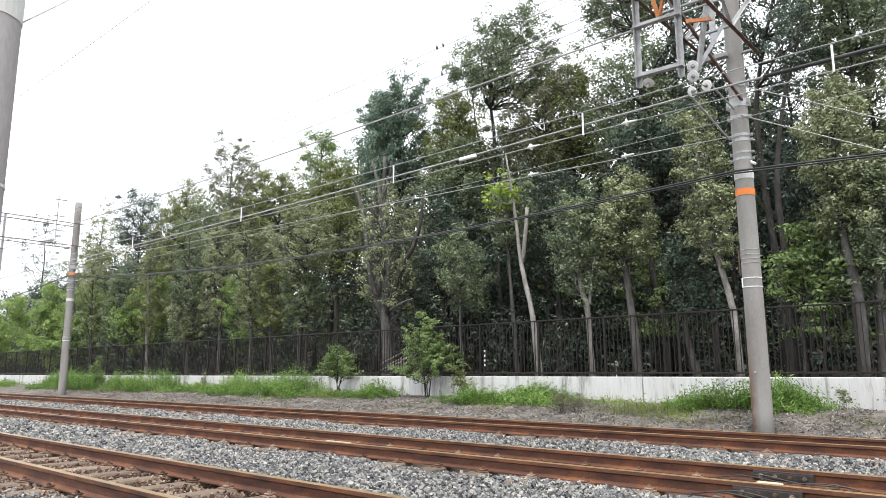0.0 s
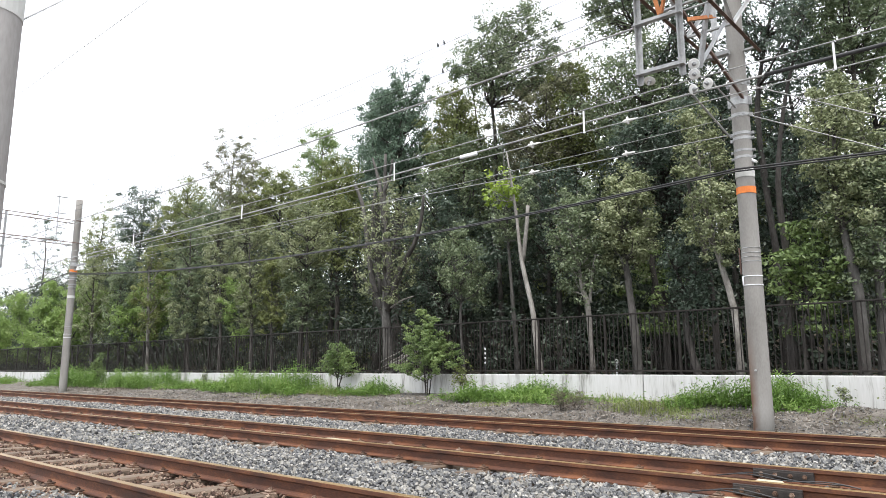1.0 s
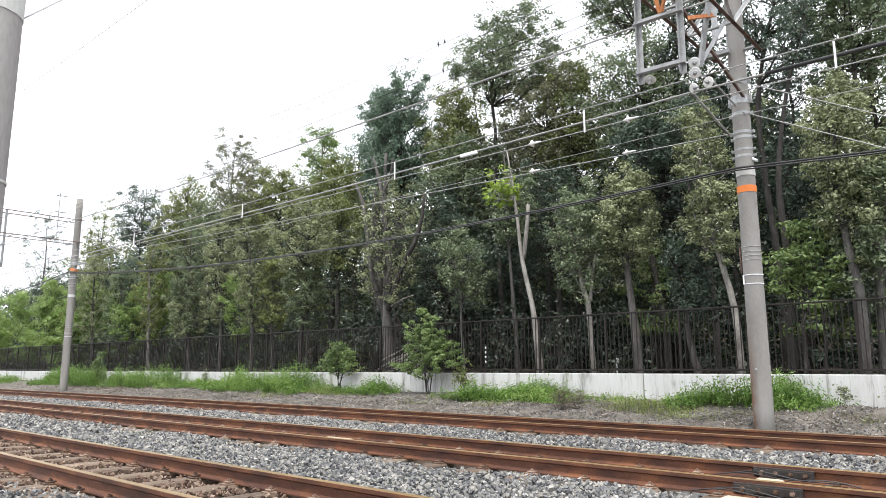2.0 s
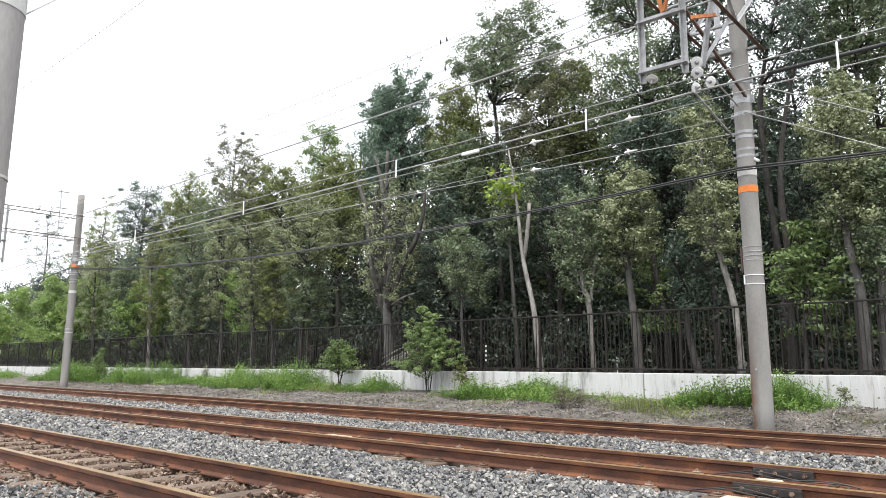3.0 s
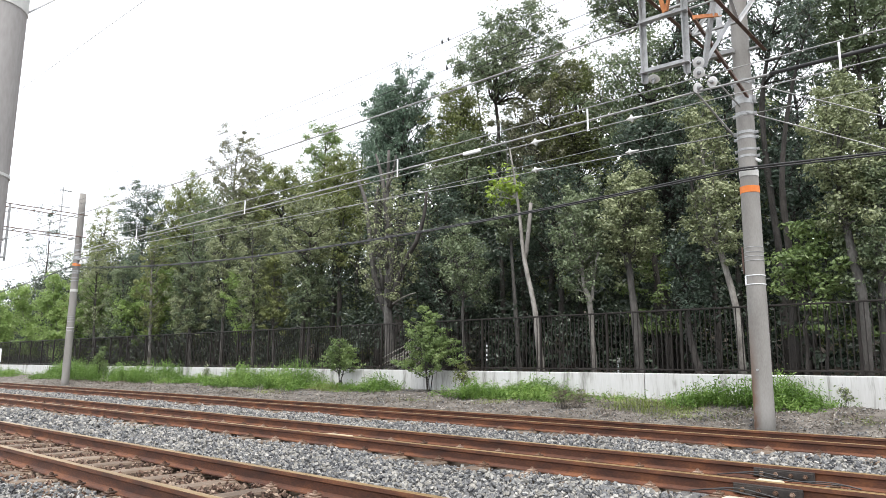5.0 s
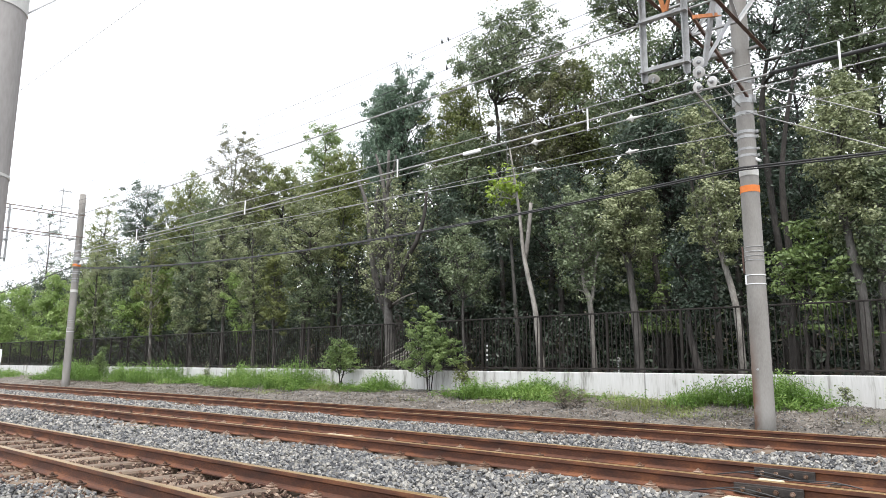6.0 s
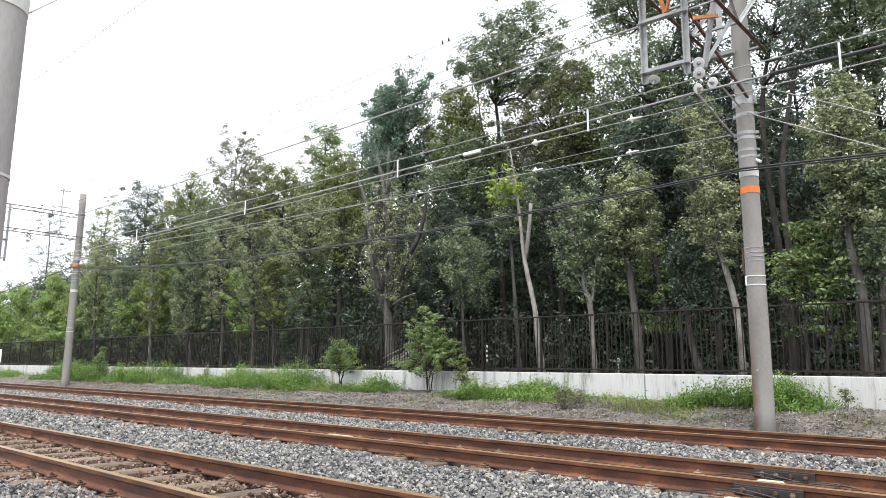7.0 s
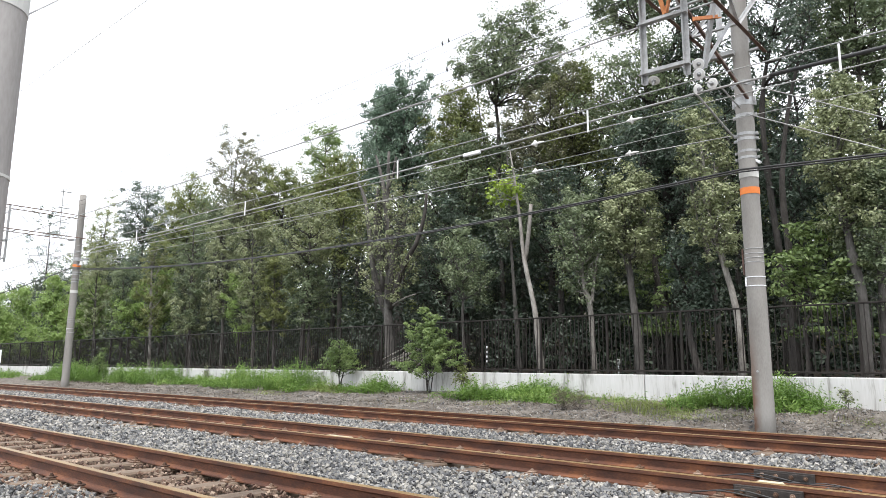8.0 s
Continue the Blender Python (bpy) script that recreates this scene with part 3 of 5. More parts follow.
def wire(name, pts, r, material, label, sag=0.0):
    """A line through its supports, sagging between them."""
    out = []
    for a, b in zip(pts, pts[1:]):
        a, b = Vector(a), Vector(b)
        for i in range(12):
            t = i / 12
            p = a.lerp(b, t)
            p.z -= 4 * sag * t * (1 - t)
            out.append(p)
    out.append(Vector(pts[-1]))
    bm = bmesh.new()
    tube(bm, out, r, 6)
    return tagged(part(name, bm, material, None, smooth=True), label, "overhead wire", "overhead wires")


XS = (-100.5, -68.45, -36.4, -4.35, 27.7)
wire("feeder_wire", [(x, 12.6, 7.84) for x in XS], 0.021, M_WIRE, "thick bare aluminium feeder wire above the track", 0.10)
wire("messenger_wire", [(x, 11.1, 5.74) for x in XS], 0.010, M_WIRE, "bare steel messenger wire of the catenary", 0.05)
wire("messenger_wire", [(x, 11.25, 5.56) for x in XS], 0.018, M_WIRE, "thick bare messenger wire of the catenary", 0.10)
wire("contact_wire", [(x, 11.1, 5.30) for x in XS], 0.009, M_WIRE, "bare copper contact wire over the far track", 0.0)
wire("anchor_wire", [(-36.4, 13.3, 6.2), (-4.4, 13.32, 5.38)], 0.010, M_WIRE, "anchor wire ending at the concrete pole", 0.05)
wire("span_wire", [(x, 12.3, 5.35) for x in XS], 0.006, M_WIRE, "thin bare wire along the line", 0.12)
CABLE_Z = (5.3, 5.3, 5.62, 4.68, 4.7)
wire("telephone_cable", [(x, 13.28, z) for x, z in zip(XS, CABLE_Z)], 0.019, M_BLACK, "black sheathed cable strung between the poles", 0.58)
wire("telephone_cable", [(x, 13.22, z - 0.06) for x, z in zip(XS, CABLE_Z)], 0.015, M_BLACK, "black sheathed cable strung between the poles", 0.56)
wire("power_line", [(x, 12.6, 9.39) for x in XS], 0.0075, M_BLACK, "thin high power line where birds perch", 0.35)
wire("power_line", [(x, 12.93, 9.37) for x in XS], 0.0065, M_BLACK, "thin high power line", 0.35)
wire("power_line", [(x, 12.5, 8.56) for x in XS], 0.008, M_BLACK, "thin high power line", 0.35)
wire("power_line", [(x, 12.88, 8.54) for x in XS], 0.007, M_BLACK, "thin high power line", 0.4)
wire("guy_wire", [(-4.2, 13.35, 6.38), (2.5, 14.2, 2.9)], 0.010, M_WIRE, "steel guy wire running down from the pole", 0.0)
wire("guy_wire", [(-4.2, 13.35, 5.77), (2.5, 14.2, 2.35)], 0.010, M_WIRE, "steel guy wire running down from the pole", 0.0)


def build_line_fittings():
    for x in (-2.13, -6.33, -11.36, -17.7, -24.6, -31.5):
        bm = bmesh.new()
        box(bm, (-0.015, -0.012, 5.28), (0.015, 0.012, 5.71), 0.004)
        h = part("dropper", bm, M_WHITE)
        h.location = (x, 11.1, 0)
        tagged(h, "short pale dropper between messenger and contact wire", "dropper", "catenary droppers")
    for x, y, z in ((-5.45, 11.1, 5.31), (-7.5, 11.1, 5.31), (-6.6, 13.31, 5.46), (-9.0, 13.31, 5.51), (-1.9, 13.65, 5.35), (-1.9, 13.65, 4.72)):
        bm = bmesh.new()
        insulator(bm, pose(0, 0, 0, 0, 90, 0), 1, 0.07)
        lathe(bm, [(0.012, -0.1), (0.03, -0.05), (0.03, 0.0), (0.012, 0.2)], 10, pose(0, 0, 0, 0, 90, 0))
        o = part("wire_insulator", bm, M_PORC, smooth=True)
        o.location = (x, y, z)
        tagged(o, "small white porcelain insulator on a wire", "insulator", "wire insulators")
    bm = bmesh.new()
    box(bm, (-0.28, -0.03, -0.05), (0.2, 0.03, 0.03), 0.015)
    o = part("wire_splice", bm, M_WHITE)
    o.location = (-9.2, 11.25, 5.5)
    tagged(o, "white splice sleeve on the messenger wire", "wire splice")


build_line_fittings()


# ---- the wood behind the fence ----
def grow(rng, path, radii, limbs, limb_len, crown_z, twigs=4, up=0.5, sides=8):
    """Trunk tube along a path, limbs off it above crown_z, twigs off those. Returns the bmesh and points where foliage sits."""
    bm = bmesh.new()
    pts = [Vector(p) for p in path]
    tube(bm, pts, radii, sides)
    tips = []
    seg = [(pts[i + 1] - pts[i]).length for i in range(len(pts) - 1)]
    total = sum(seg)

    def along(t):
        d = t * total
        for i, s in enumerate(seg):
            if d <= s or i == len(seg) - 1:
                u = min(1, d / s)
                return pts[i].lerp(pts[i + 1], u), radii[i] + (radii[i + 1] - radii[i]) * u
            d -= s

    ts = [t for t in np.linspace(0.05, 1, 60) if along(t)[0].z >= crown_z] or [0.9, 1.0]
    for i in range(limbs):
        t = ts[0] + (ts[-1] - ts[0]) * (i + rng.uniform(0, 1)) / limbs
        p, r = along(t)
        a = i * 2.4 + rng.uniform(-0.5, 0.5)
        rel = (t - ts[0]) / max(1e-3, ts[-1] - ts[0])
        ln = limb_len * rng.uniform(0.6, 1.15) * (1.0 - 0.4 * rel * rel)
        d = Vector((math.cos(a), math.sin(a), up + 0.5 * rel + rng.uniform(-0.3, 0.3))).normalized()
        q = [p]
        for j in range(4):
            d = (d + Vector(rng.normal(0, 0.22, 3)) + Vector((0, 0, 0.05))).normalized()
            q.append(q[-1] + d * ln / 4)
        r0 = min(r * 0.62, 0.03 + 0.022 * ln)
        tube(bm, q, [r0, r0 * 0.8, r0 * 0.6, r0 * 0.42, r0 * 0.2], 5)
        tips += [q[2], q[3], q[4]]
        for j in range(twigs):
            b = q[1 + j % 4].lerp(q[min(4, 2 + j % 4)], rng.uniform(0, 1))
            e = (d + Vector(rng.normal(0, 0.85, 3))).normalized()
            tw = ln * rng.uniform(0.25, 0.5)
            c = b + e * tw * 0.5 + Vector(rng.normal(0, 0.05, 3))
            f = b + e * tw
            tube(bm, [b, c, f], [r0 * 0.35, r0 * 0.25, r0 * 0.1], 4)
            tips += [c, f]
    tips.append(pts[-1])
    return bm, np.array([tuple(t) for t in tips])


def foliage(rng, tips, count, radius, length, width, material, flat=0.7, droop=0.25):
    """Leaves in clumps round the tips, denser towards each clump's shell."""
    per = rng.dirichlet(np.ones(len(tips)) * 1.6)
    k = rng.choice(len(tips), count, p=per)
    g = rng.normal(0, 1, (count, 3))
    g /= np.linalg.norm(g, axis=1)[:, None] + 1e-9
    out = g.copy()
    rad = radius * rng.uniform(0.5, 1.2, len(tips))[k]
    g *= (rad * rng.uniform(0.0, 1, count) ** 0.4 * (1 + 0.3 * rng.normal(0, 1, count) * (rng.uniform(0, 1, count) < 0.3)))[:, None]
    g[:, 2] *= flat
    v, f = leaves(rng, tips[k] + g, length, width, droop, outward=out)
    return mesh_np("crown", v, f, material)


def tree(seed, x, y, top, lean=(0, 0), r=0.14, crown=3.5, limbs=14, limb=1.8, count=9000, clump=0.5, leaf=(0.15, 0.075), lm=None, bark=None, label="", path=None, flat=0.7, up=0.5, droop=0.25, twigs=4, category="tree", name="tree", stem=0.97):
    rng = np.random.default_rng(seed)
    z0 = ground_z(x, y) - 0.1
    t = thing(name, pose(x, y, z0), label, category, "trees of the wood")
    h = top - z0
    if path is None:
        n = 7
        path = [(0, 0, 0)]
        for i in range(1, n + 1):
            u = i / n
            path.append((lean[0] * u + rng.normal(0, 0.12) * min(1, 2 * u), lean[1] * u + rng.normal(0, 0.12), h * stem * u))
    n = len(path) - 1
    radii = [r * (1.25 if i == 0 else 1.0) * (1 - 0.85 * (i / n) ** 1.2) for i in range(n + 1)]
    bm, tips = grow(rng, path, radii, limbs, limb, crown - z0, twigs, up)
    part("trunk", bm, bark or M_BARK, t, smooth=True)
    part("crown", foliage(rng, tips, count, clump, leaf[0], leaf[1], lm or L_OAK, flat, droop), None, t)
    return t


def smooth_path(pts, n):
    """n points evenly along a soft curve through pts."""
    p = [Vector(q) for q in pts]
    p = [p[0] * 2 - p[1]] + p + [p[-1] * 2 - p[-2]]
    out = []
    for i in range(n):
        f = i / (n - 1) * (len(p) - 3)
        k = min(int(f), len(p) - 4)
        u = f - k
        a, b, c, d = p[k:k + 4]
        out.append(0.5 * (2 * b + (c - a) * u + (2 * a - 5 * b + 4 * c - d) * u * u + (3 * b - a - 3 * c + d) * u ** 3))
    return out


def crowned_tree(seed, x, y, crown, r, limbs, count, clump, lm, bark, label, path=None, leaf=(0.13, 0.066), droop=0.25):
    """A tree whose limbs reach out from the trunk into a lumpy crown: crown is centre x, centre z, radius, half height; path: (dx, z) along the trunk."""
    rng = np.random.default_rng(seed)
    z0 = ground_z(x, y) - 0.1
    cx, cz, rx, rz = crown
    t = thing("tree", pose(x, y, z0), label, "tree", "trees of the wood")
    centre = Vector((cx - x, 0, cz - z0))
    if path is None:
        top = cz + 0.55 * rz - z0
        path = [(centre.x * u * u + rng.normal(0, 0.10) * u, z0 + top * u) for u in (0.2, 0.4, 0.6, 0.8, 1.0)]
    pts = smooth_path([(0, 0, 0)] + [(dx, rng.normal(0, 0.08), z - z0) for dx, z in path], 15)
    radii = [r * (1.3 if i == 0 else 1.08 if i == 1 else 1) * (1 - 0.8 * (i / 14) ** 1.3) * (1 + 0.08 * rng.normal()) for i in range(15)]
    bm = bmesh.new()
    tube(bm, pts, radii, 9)
    low = max(0.25 * pts[-1].z, centre.z - rz * 1.35)
    spots = [i for i, p in enumerate(pts) if p.z >= low] or [14]
    tips = []
    lump = rng.normal(0, 1, (7, 3))
    lump /= np.linalg.norm(lump, axis=1)[:, None]
    for i in range(limbs):
        w = 1 - 1.86 * (i + rng.uniform(0.1, 0.9)) / limbs
        a = i * 2.39996 + rng.uniform(-0.4, 0.4)
        d = np.array([math.sqrt(max(0, 1 - w * w)) * math.cos(a), math.sqrt(max(0, 1 - w * w)) * math.sin(a), w])
        reach = rng.uniform(0.66, 1.08) * (0.84 + 0.28 * max(0, float((lump @ d).max())) ** 3)
        end = centre + Vector((d[0] * rx * reach, d[1] * rx * reach, d[2] * rz * reach))
        want = end.z - 0.55 * math.hypot(end.x - centre.x, end.y) - 0.2 * rz
        k = min(spots, key=lambda j: abs(pts[j].z - want))
        p = pts[k]
        ln = (end - p).length
        q = [p]
        for u in (0.25, 0.5, 0.75):
            q.append(p.lerp(end, u) + Vector(rng.normal(0, 0.07 * ln, 3)) * (1 if u == 0.5 else 0.6) + Vector((0, 0, -0.10 * ln * math.sin(math.pi * u))))
        q.append(end)
        r0 = min(radii[k] * 0.6, 0.014 + 0.013 * ln)
        tube(bm, q, [r0, r0 * 0.82, r0 * 0.62, r0 * 0.42, r0 * 0.18], 4)
        tips += [tuple(q[3]), tuple(q[4])]
        for j in range(5):
            b = q[2 + j % 3]
            e = Vector(rng.normal(0, 1, 3) + d * 0.5).normalized()
            f = b + e * (0.18 * rx + 0.25) * rng.uniform(0.5, 1.3)
            tube(bm, [b, b.lerp(f, 0.5) + Vector(rng.normal(0, 0.04, 3)), f], [r0 * 0.36, r0 * 0.25, r0 * 0.1], 3)
            tips.append(tuple(f))
    part("trunk", bm, bark, t, smooth=True)
    part("crown", foliage(rng, np.array(tips), count, clump, leaf[0], leaf[1], lm, 0.7, droop), None, t)
    return t


def side_limb(owner, pts, radii, bark):
    """A bare limb through (dx, z) points in the plane of the trunk, z above sea level of the line."""
    x, y, z0 = owner.matrix_basis.translation
    bm = bmesh.new()
    q = smooth_path([(px - x, 0.06 * math.sin(3 * i), pz - z0) for i, (px, pz) in enumerate(pts)], 9)
    tube(bm, q, [radii[0] + (radii[1] - radii[0]) * i / 8 for i in range(9)], 8)
    part("limb", bm, bark, owner, smooth=True)


OAK = "slender grey-barked tree with clumps of dull green leaves behind the fence"
TALL = "tall broad-leaved evergreen tree with a dense green crown"
BLUE = "tall narrow tree with drooping blue-green leaves"
# front row: thin, pruned trunks close behind the fence
crowned_tree(1, -6.39, 18.7, (-6.96, 6.08, 0.68, 2.32), 0.095, 40, 9293, 0.24, L_GREY, M_PALEBARK, "pale leaning trunk with small clumps of grey-green leaves", [(-0.06, 2.37), (-0.37, 3.85), (-0.6, 4.83), (-0.7, 6.75), (-0.82, 7.67)], leaf=(0.098, 0.053))
crowned_tree(2, -5.37, 19.5, (-4.72, 10.21, 0.61, 1.60), 0.11, 16, 2680, 0.3, L_DARK, M_DARKBARK, "tall dark-trunked evergreen tree with a high crown", [(0.08, 3.55), (0.03, 5.83), (0.38, 8.11), (1.06, 10.16)], leaf=(0.098, 0.053))
crowned_tree(4, -3.61, 18.6, (-3.58, 6.27, 0.82, 2.11), 0.13, 44, 12509, 0.27, L_GREY, M_BARK, "gnarled grey trunk with tufts of pale green leaves", [(0.08, 2.52), (-0.04, 3.46), (-0.17, 4.42), (-0.24, 5.54), (-0.03, 7.21)], leaf=(0.098, 0.053))
crowned_tree(5, -3.28, 19.0, (-3.07, 4.54, 0.80, 1.74), 0.12, 36, 10722, 0.3, L_OAK, M_BARK, OAK, [(0.1, 2.8), (0.15, 4.41), (0.29, 5.76)], leaf=(0.098, 0.053))
crowned_tree(6, -7.64, 19.2, (-7.71, 3.70, 0.51, 1.27), 0.1, 20, 4289, 0.28, L_DARK, M_DARKBARK, "crooked dark trunk with an evergreen crown", [(-0.31, 1.82), (-0.38, 3.09), (-0.67, 4.24)], leaf=(0.098, 0.053))
crowned_tree(7, -9.41, 19.2, (-9.50, 5.47, 0.85, 1.61), 0.135, 44, 13582, 0.28, L_GREY, M_BARK, OAK, [(-0.14, 2.5), (-0.28, 3.86), (-0.33, 4.89), (-0.53, 6.33)], leaf=(0.098, 0.053))
crowned_tree(8, -10.7, 18.8, (-11.01, 5.06, 0.79, 1.84), 0.09, 40, 9650, 0.26, L_OAK, M_PALEBARK, "forked grey trunk with clumps of dull green leaves", [(-0.02, 2.77), (-0.22, 3.39), (-0.39, 4.63), (-0.75, 5.47)], leaf=(0.098, 0.053))
crowned_tree(9, -15.85, 19.0, (-15.96, 4.71, 1.05, 1.39), 0.055, 30, 6433, 0.26, L_OAK, M_BARK, "thin young tree with layered green leaves", [(-0.11, 2.71), (-0.16, 3.92), (-0.44, 4.86), (-0.51, 5.91)], leaf=(0.098, 0.053))
crowned_tree(12, -25.16, 19.0, (-24.98, 6.86, 1.49, 1.58), 0.12, 34, 11616, 0.27, L_GREY, M_DARKBARK, OAK, [(0.0, 2.8), (0.1, 5.06), (0.21, 6.31), (0.24, 8.5)], leaf=(0.098, 0.053))
crowned_tree(13, -25.08, 19.2, (-25.14, 4.54, 1.01, 1.51), 0.07, 24, 7505, 0.26, L_OAK, M_BARK, OAK, [(-0.12, 3.04), (-0.24, 5.34)], leaf=(0.098, 0.053))
crowned_tree(14, -29.26, 19.2, (-29.32, 5.51, 0.93, 2.61), 0.09, 34, 10722, 0.27, L_GREY, M_BARK, OAK, [(-0.12, 3.18), (-0.26, 5.42), (-0.37, 7.73)], leaf=(0.098, 0.053))
crowned_tree(15, -28.02, 19.6, (-28.04, 4.64, 0.81, 2.02), 0.08, 22, 7148, 0.26, L_OLIVE, M_BARK, OAK, [(-0.1, 3.17), (-0.25, 6.21)], leaf=(0.098, 0.053))
crowned_tree(16, -35.21, 19.3, (-35.72, 6.04, 1.16, 3.25), 0.1, 36, 11616, 0.28, L_OAK, M_BARK, OAK, [(-0.22, 3.35), (-0.51, 6.12), (-0.79, 8.74)], leaf=(0.098, 0.053))
crowned_tree(17, -32.16, 19.3, (-32.46, 6.22, 0.97, 2.93), 0.1, 34, 10722, 0.28, L_GREY, M_BARK, OAK, [(-0.2, 3.27), (-0.39, 5.91), (-0.58, 8.37)], leaf=(0.098, 0.053))
crowned_tree(18, -40.37, 19.6, (-40.50, 5.77, 0.93, 3.20), 0.1, 28, 8220, 0.3, L_OLIVE, M_PALEBARK, OAK, [(-0.2, 3.26), (-0.46, 6.35), (-0.73, 8.54)], leaf=(0.098, 0.053))
crowned_tree(19, -44.96, 20.0, (-45.20, 5.23, 1.09, 3.27), 0.11, 26, 7505, 0.32, L_OAK, M_DARKBARK, OAK, [(-0.46, 3.79), (-0.88, 6.83)], leaf=(0.098, 0.053))
crowned_tree(20, -49.05, 20.0, (-49.63, 5.86, 1.16, 3.48), 0.11, 26, 7505, 0.32, L_GREY, M_DARKBARK, OAK, [(-0.51, 3.89), (-1.03, 6.29), (-1.41, 8.79)], leaf=(0.098, 0.053))
crowned_tree(21, -31.23, 19.8, (-31.29, 4.00, 0.93, 1.86), 0.06, 18, 5360, 0.26, L_BAMBOO, M_BARK, OAK, [(-0.11, 3.29), (-0.19, 5.04)], leaf=(0.098, 0.053))
crowned_tree(22, -14.4, 20.2, (-14.35, 6.79, 0.81, 1.22), 0.08, 22, 6433, 0.3, L_OAK, M_BARK, OAK, [(-0.15, 3.54), (-0.32, 6.01), (-0.45, 8.96)], leaf=(0.098, 0.053))
crowned_tree(23, -35.7, 19.4, (-35.75, 4.03, 1.08, 1.85), 0.06, 20, 6433, 0.28, L_GREY, M_BARK, OAK, [(-0.07, 2.8), (-0.22, 5.3)], leaf=(0.098, 0.053))
FORK_LIMB = [o for o in bpy.data.objects if o.parent is None and o.get("label", "").startswith("forked grey trunk")][0]
side_limb(FORK_LIMB, [(-10.73, 2.95), (-10.70, 3.3), (-10.52, 4.22), (-10.35, 4.81)], (0.06, 0.03), M_PALEBARK)
# the pale forked tree with its tuft of lime leaves
FORKED = crowned_tree(10, -12.29, 18.4, (-13.75, 7.0, 0.55, 0.55), 0.105, 9, 420, 0.2, L_LIME, M_PALEBARK, "pale bare curving trunk with a few yellow-green leaves",
                      [(-0.10, 2.02), (-0.24, 2.91), (-0.59, 4.38), (-0.81, 5.8), (-0.92, 6.77), (-1.18, 8.17)], leaf=(0.17, 0.1))
side_limb(FORKED, [(-12.88, 4.4), (-12.80, 4.9), (-12.70, 5.5), (-12.66, 6.19)], (0.075, 0.06), M_PALEBARK)
# the pollard with bare stubs
POLLARD = crowned_tree(11, -19.55, 19.0, (-19.75, 6.2, 1.55, 2.3), 0.2, 44, 5200, 0.26, L_GREY, M_BARK, "many-stemmed grey pollard with bare stubs and sparse leaves",
                       [(-0.25, 2.84), (-0.38, 3.73), (-0.40, 5.5), (-0.48, 7.38), (-0.8, 8.61), (-1.15, 9.58)], leaf=(0.11, 0.06))
side_limb(POLLARD, [(-19.85, 2.9), (-20.62, 4.45), (-20.98, 6.34), (-21.37, 7.81), (-21.8, 8.66)], (0.14, 0.06), M_BARK)
side_limb(POLLARD, [(-19.75, 3.4), (-19.69, 5.51), (-19.95, 6.91), (-20.01, 8.31), (-19.93, 9.58)], (0.13, 0.055), M_BARK)
side_limb(POLLARD, [(-19.7, 3.2), (-19.04, 4.78), (-18.34, 5.59), (-17.96, 6.64), (-17.81, 7.5)], (0.12, 0.05), M_DARKBARK)
side_limb(POLLARD, [(-19.85, 3.2), (-18.99, 3.55), (-18.31, 3.68)], (0.05, 0.02), M_PALEBARK)
side_limb(POLLARD, [(-19.99, 7.96), (-19.67, 8.72), (-19.53, 9.29)], (0.06, 0.04), M_BARK)
side_limb(POLLARD, [(-20.1, 3.9), (-20.48, 5.82), (-20.68, 7.0), (-20.6, 8.17)], (0.09, 0.045), M_BARK)

# tall trees behind
crowned_tree(200, -51.8, 24, (-51.80, 12.40, 1.85, 2.11), 0.15, 40, 10710, 0.5, L_DARK, M_DARKBARK, TALL)
crowned_tree(201, -61.62, 25, (-61.62, 11.98, 1.88, 3.42), 0.15, 30, 5796, 0.4, L_OLIVE, M_DARKBARK, TALL)
crowned_tree(202, -80.53, 27, (-80.53, 12.6, 2.5, 5.4), 0.15, 26, 5355, 0.4, L_DARK, M_DARKBARK, TALL)
crowned_tree(203, -45.2, 24, (-45.20, 11.69, 1.42, 2.93), 0.15, 30, 8505, 0.5, L_OLIVE, M_DARKBARK, TALL)
crowned_tree(204, -41.19, 25, (-41.19, 13.15, 1.87, 3.86), 0.15, 44, 8977, 0.36, L_DUSK, M_DARKBARK, TALL)
crowned_tree(205, -34.26, 24, (-34.26, 10.57, 2.02, 2.55), 0.15, 46, 14175, 0.42, L_OLIVE, M_DARKBARK, TALL)
crowned_tree(206, -35.54, 28, (-35.54, 14.74, 1.60, 2.23), 0.15, 30, 8505, 0.45, L_FRESH, M_DARKBARK, TALL)
crowned_tree(207, -30.72, 27, (-30.72, 12.64, 0.95, 2.16), 0.15, 22, 4725, 0.4, L_BLUE, M_DARKBARK, TALL)
crowned_tree(208, -28.58, 23.5, (-28.58, 9.95, 1.59, 2.30), 0.15, 40, 12285, 0.4, L_OLIVE, M_DARKBARK, TALL)
crowned_tree(210, -20.44, 24, (-20.44, 11.70, 1.45, 2.71), 0.15, 44, 12285, 0.42, L_OLIVE, M_DARKBARK, TALL)
crowned_tree(211, -17.47, 23.5, (-16.60, 14.64, 2.08, 1.95), 0.1, 60, 16064, 0.4, L_OAK, M_DARKBARK, TALL, [(-0.17, 6.41), (-0.31, 10.94), (-0.45, 13.32), (0.32, 14.68), (1.07, 15.5)])
crowned_tree(212, -18.6, 24.5, (-20.21, 15.28, 1.00, 0.98), 0.07, 14, 3024, 0.36, L_OAK, M_DARKBARK, TALL)
crowned_tree(213, -15.46, 24, (-15.46, 11.07, 2.02, 2.61), 0.15, 60, 16064, 0.42, L_DUSK, M_DARKBARK, TALL)
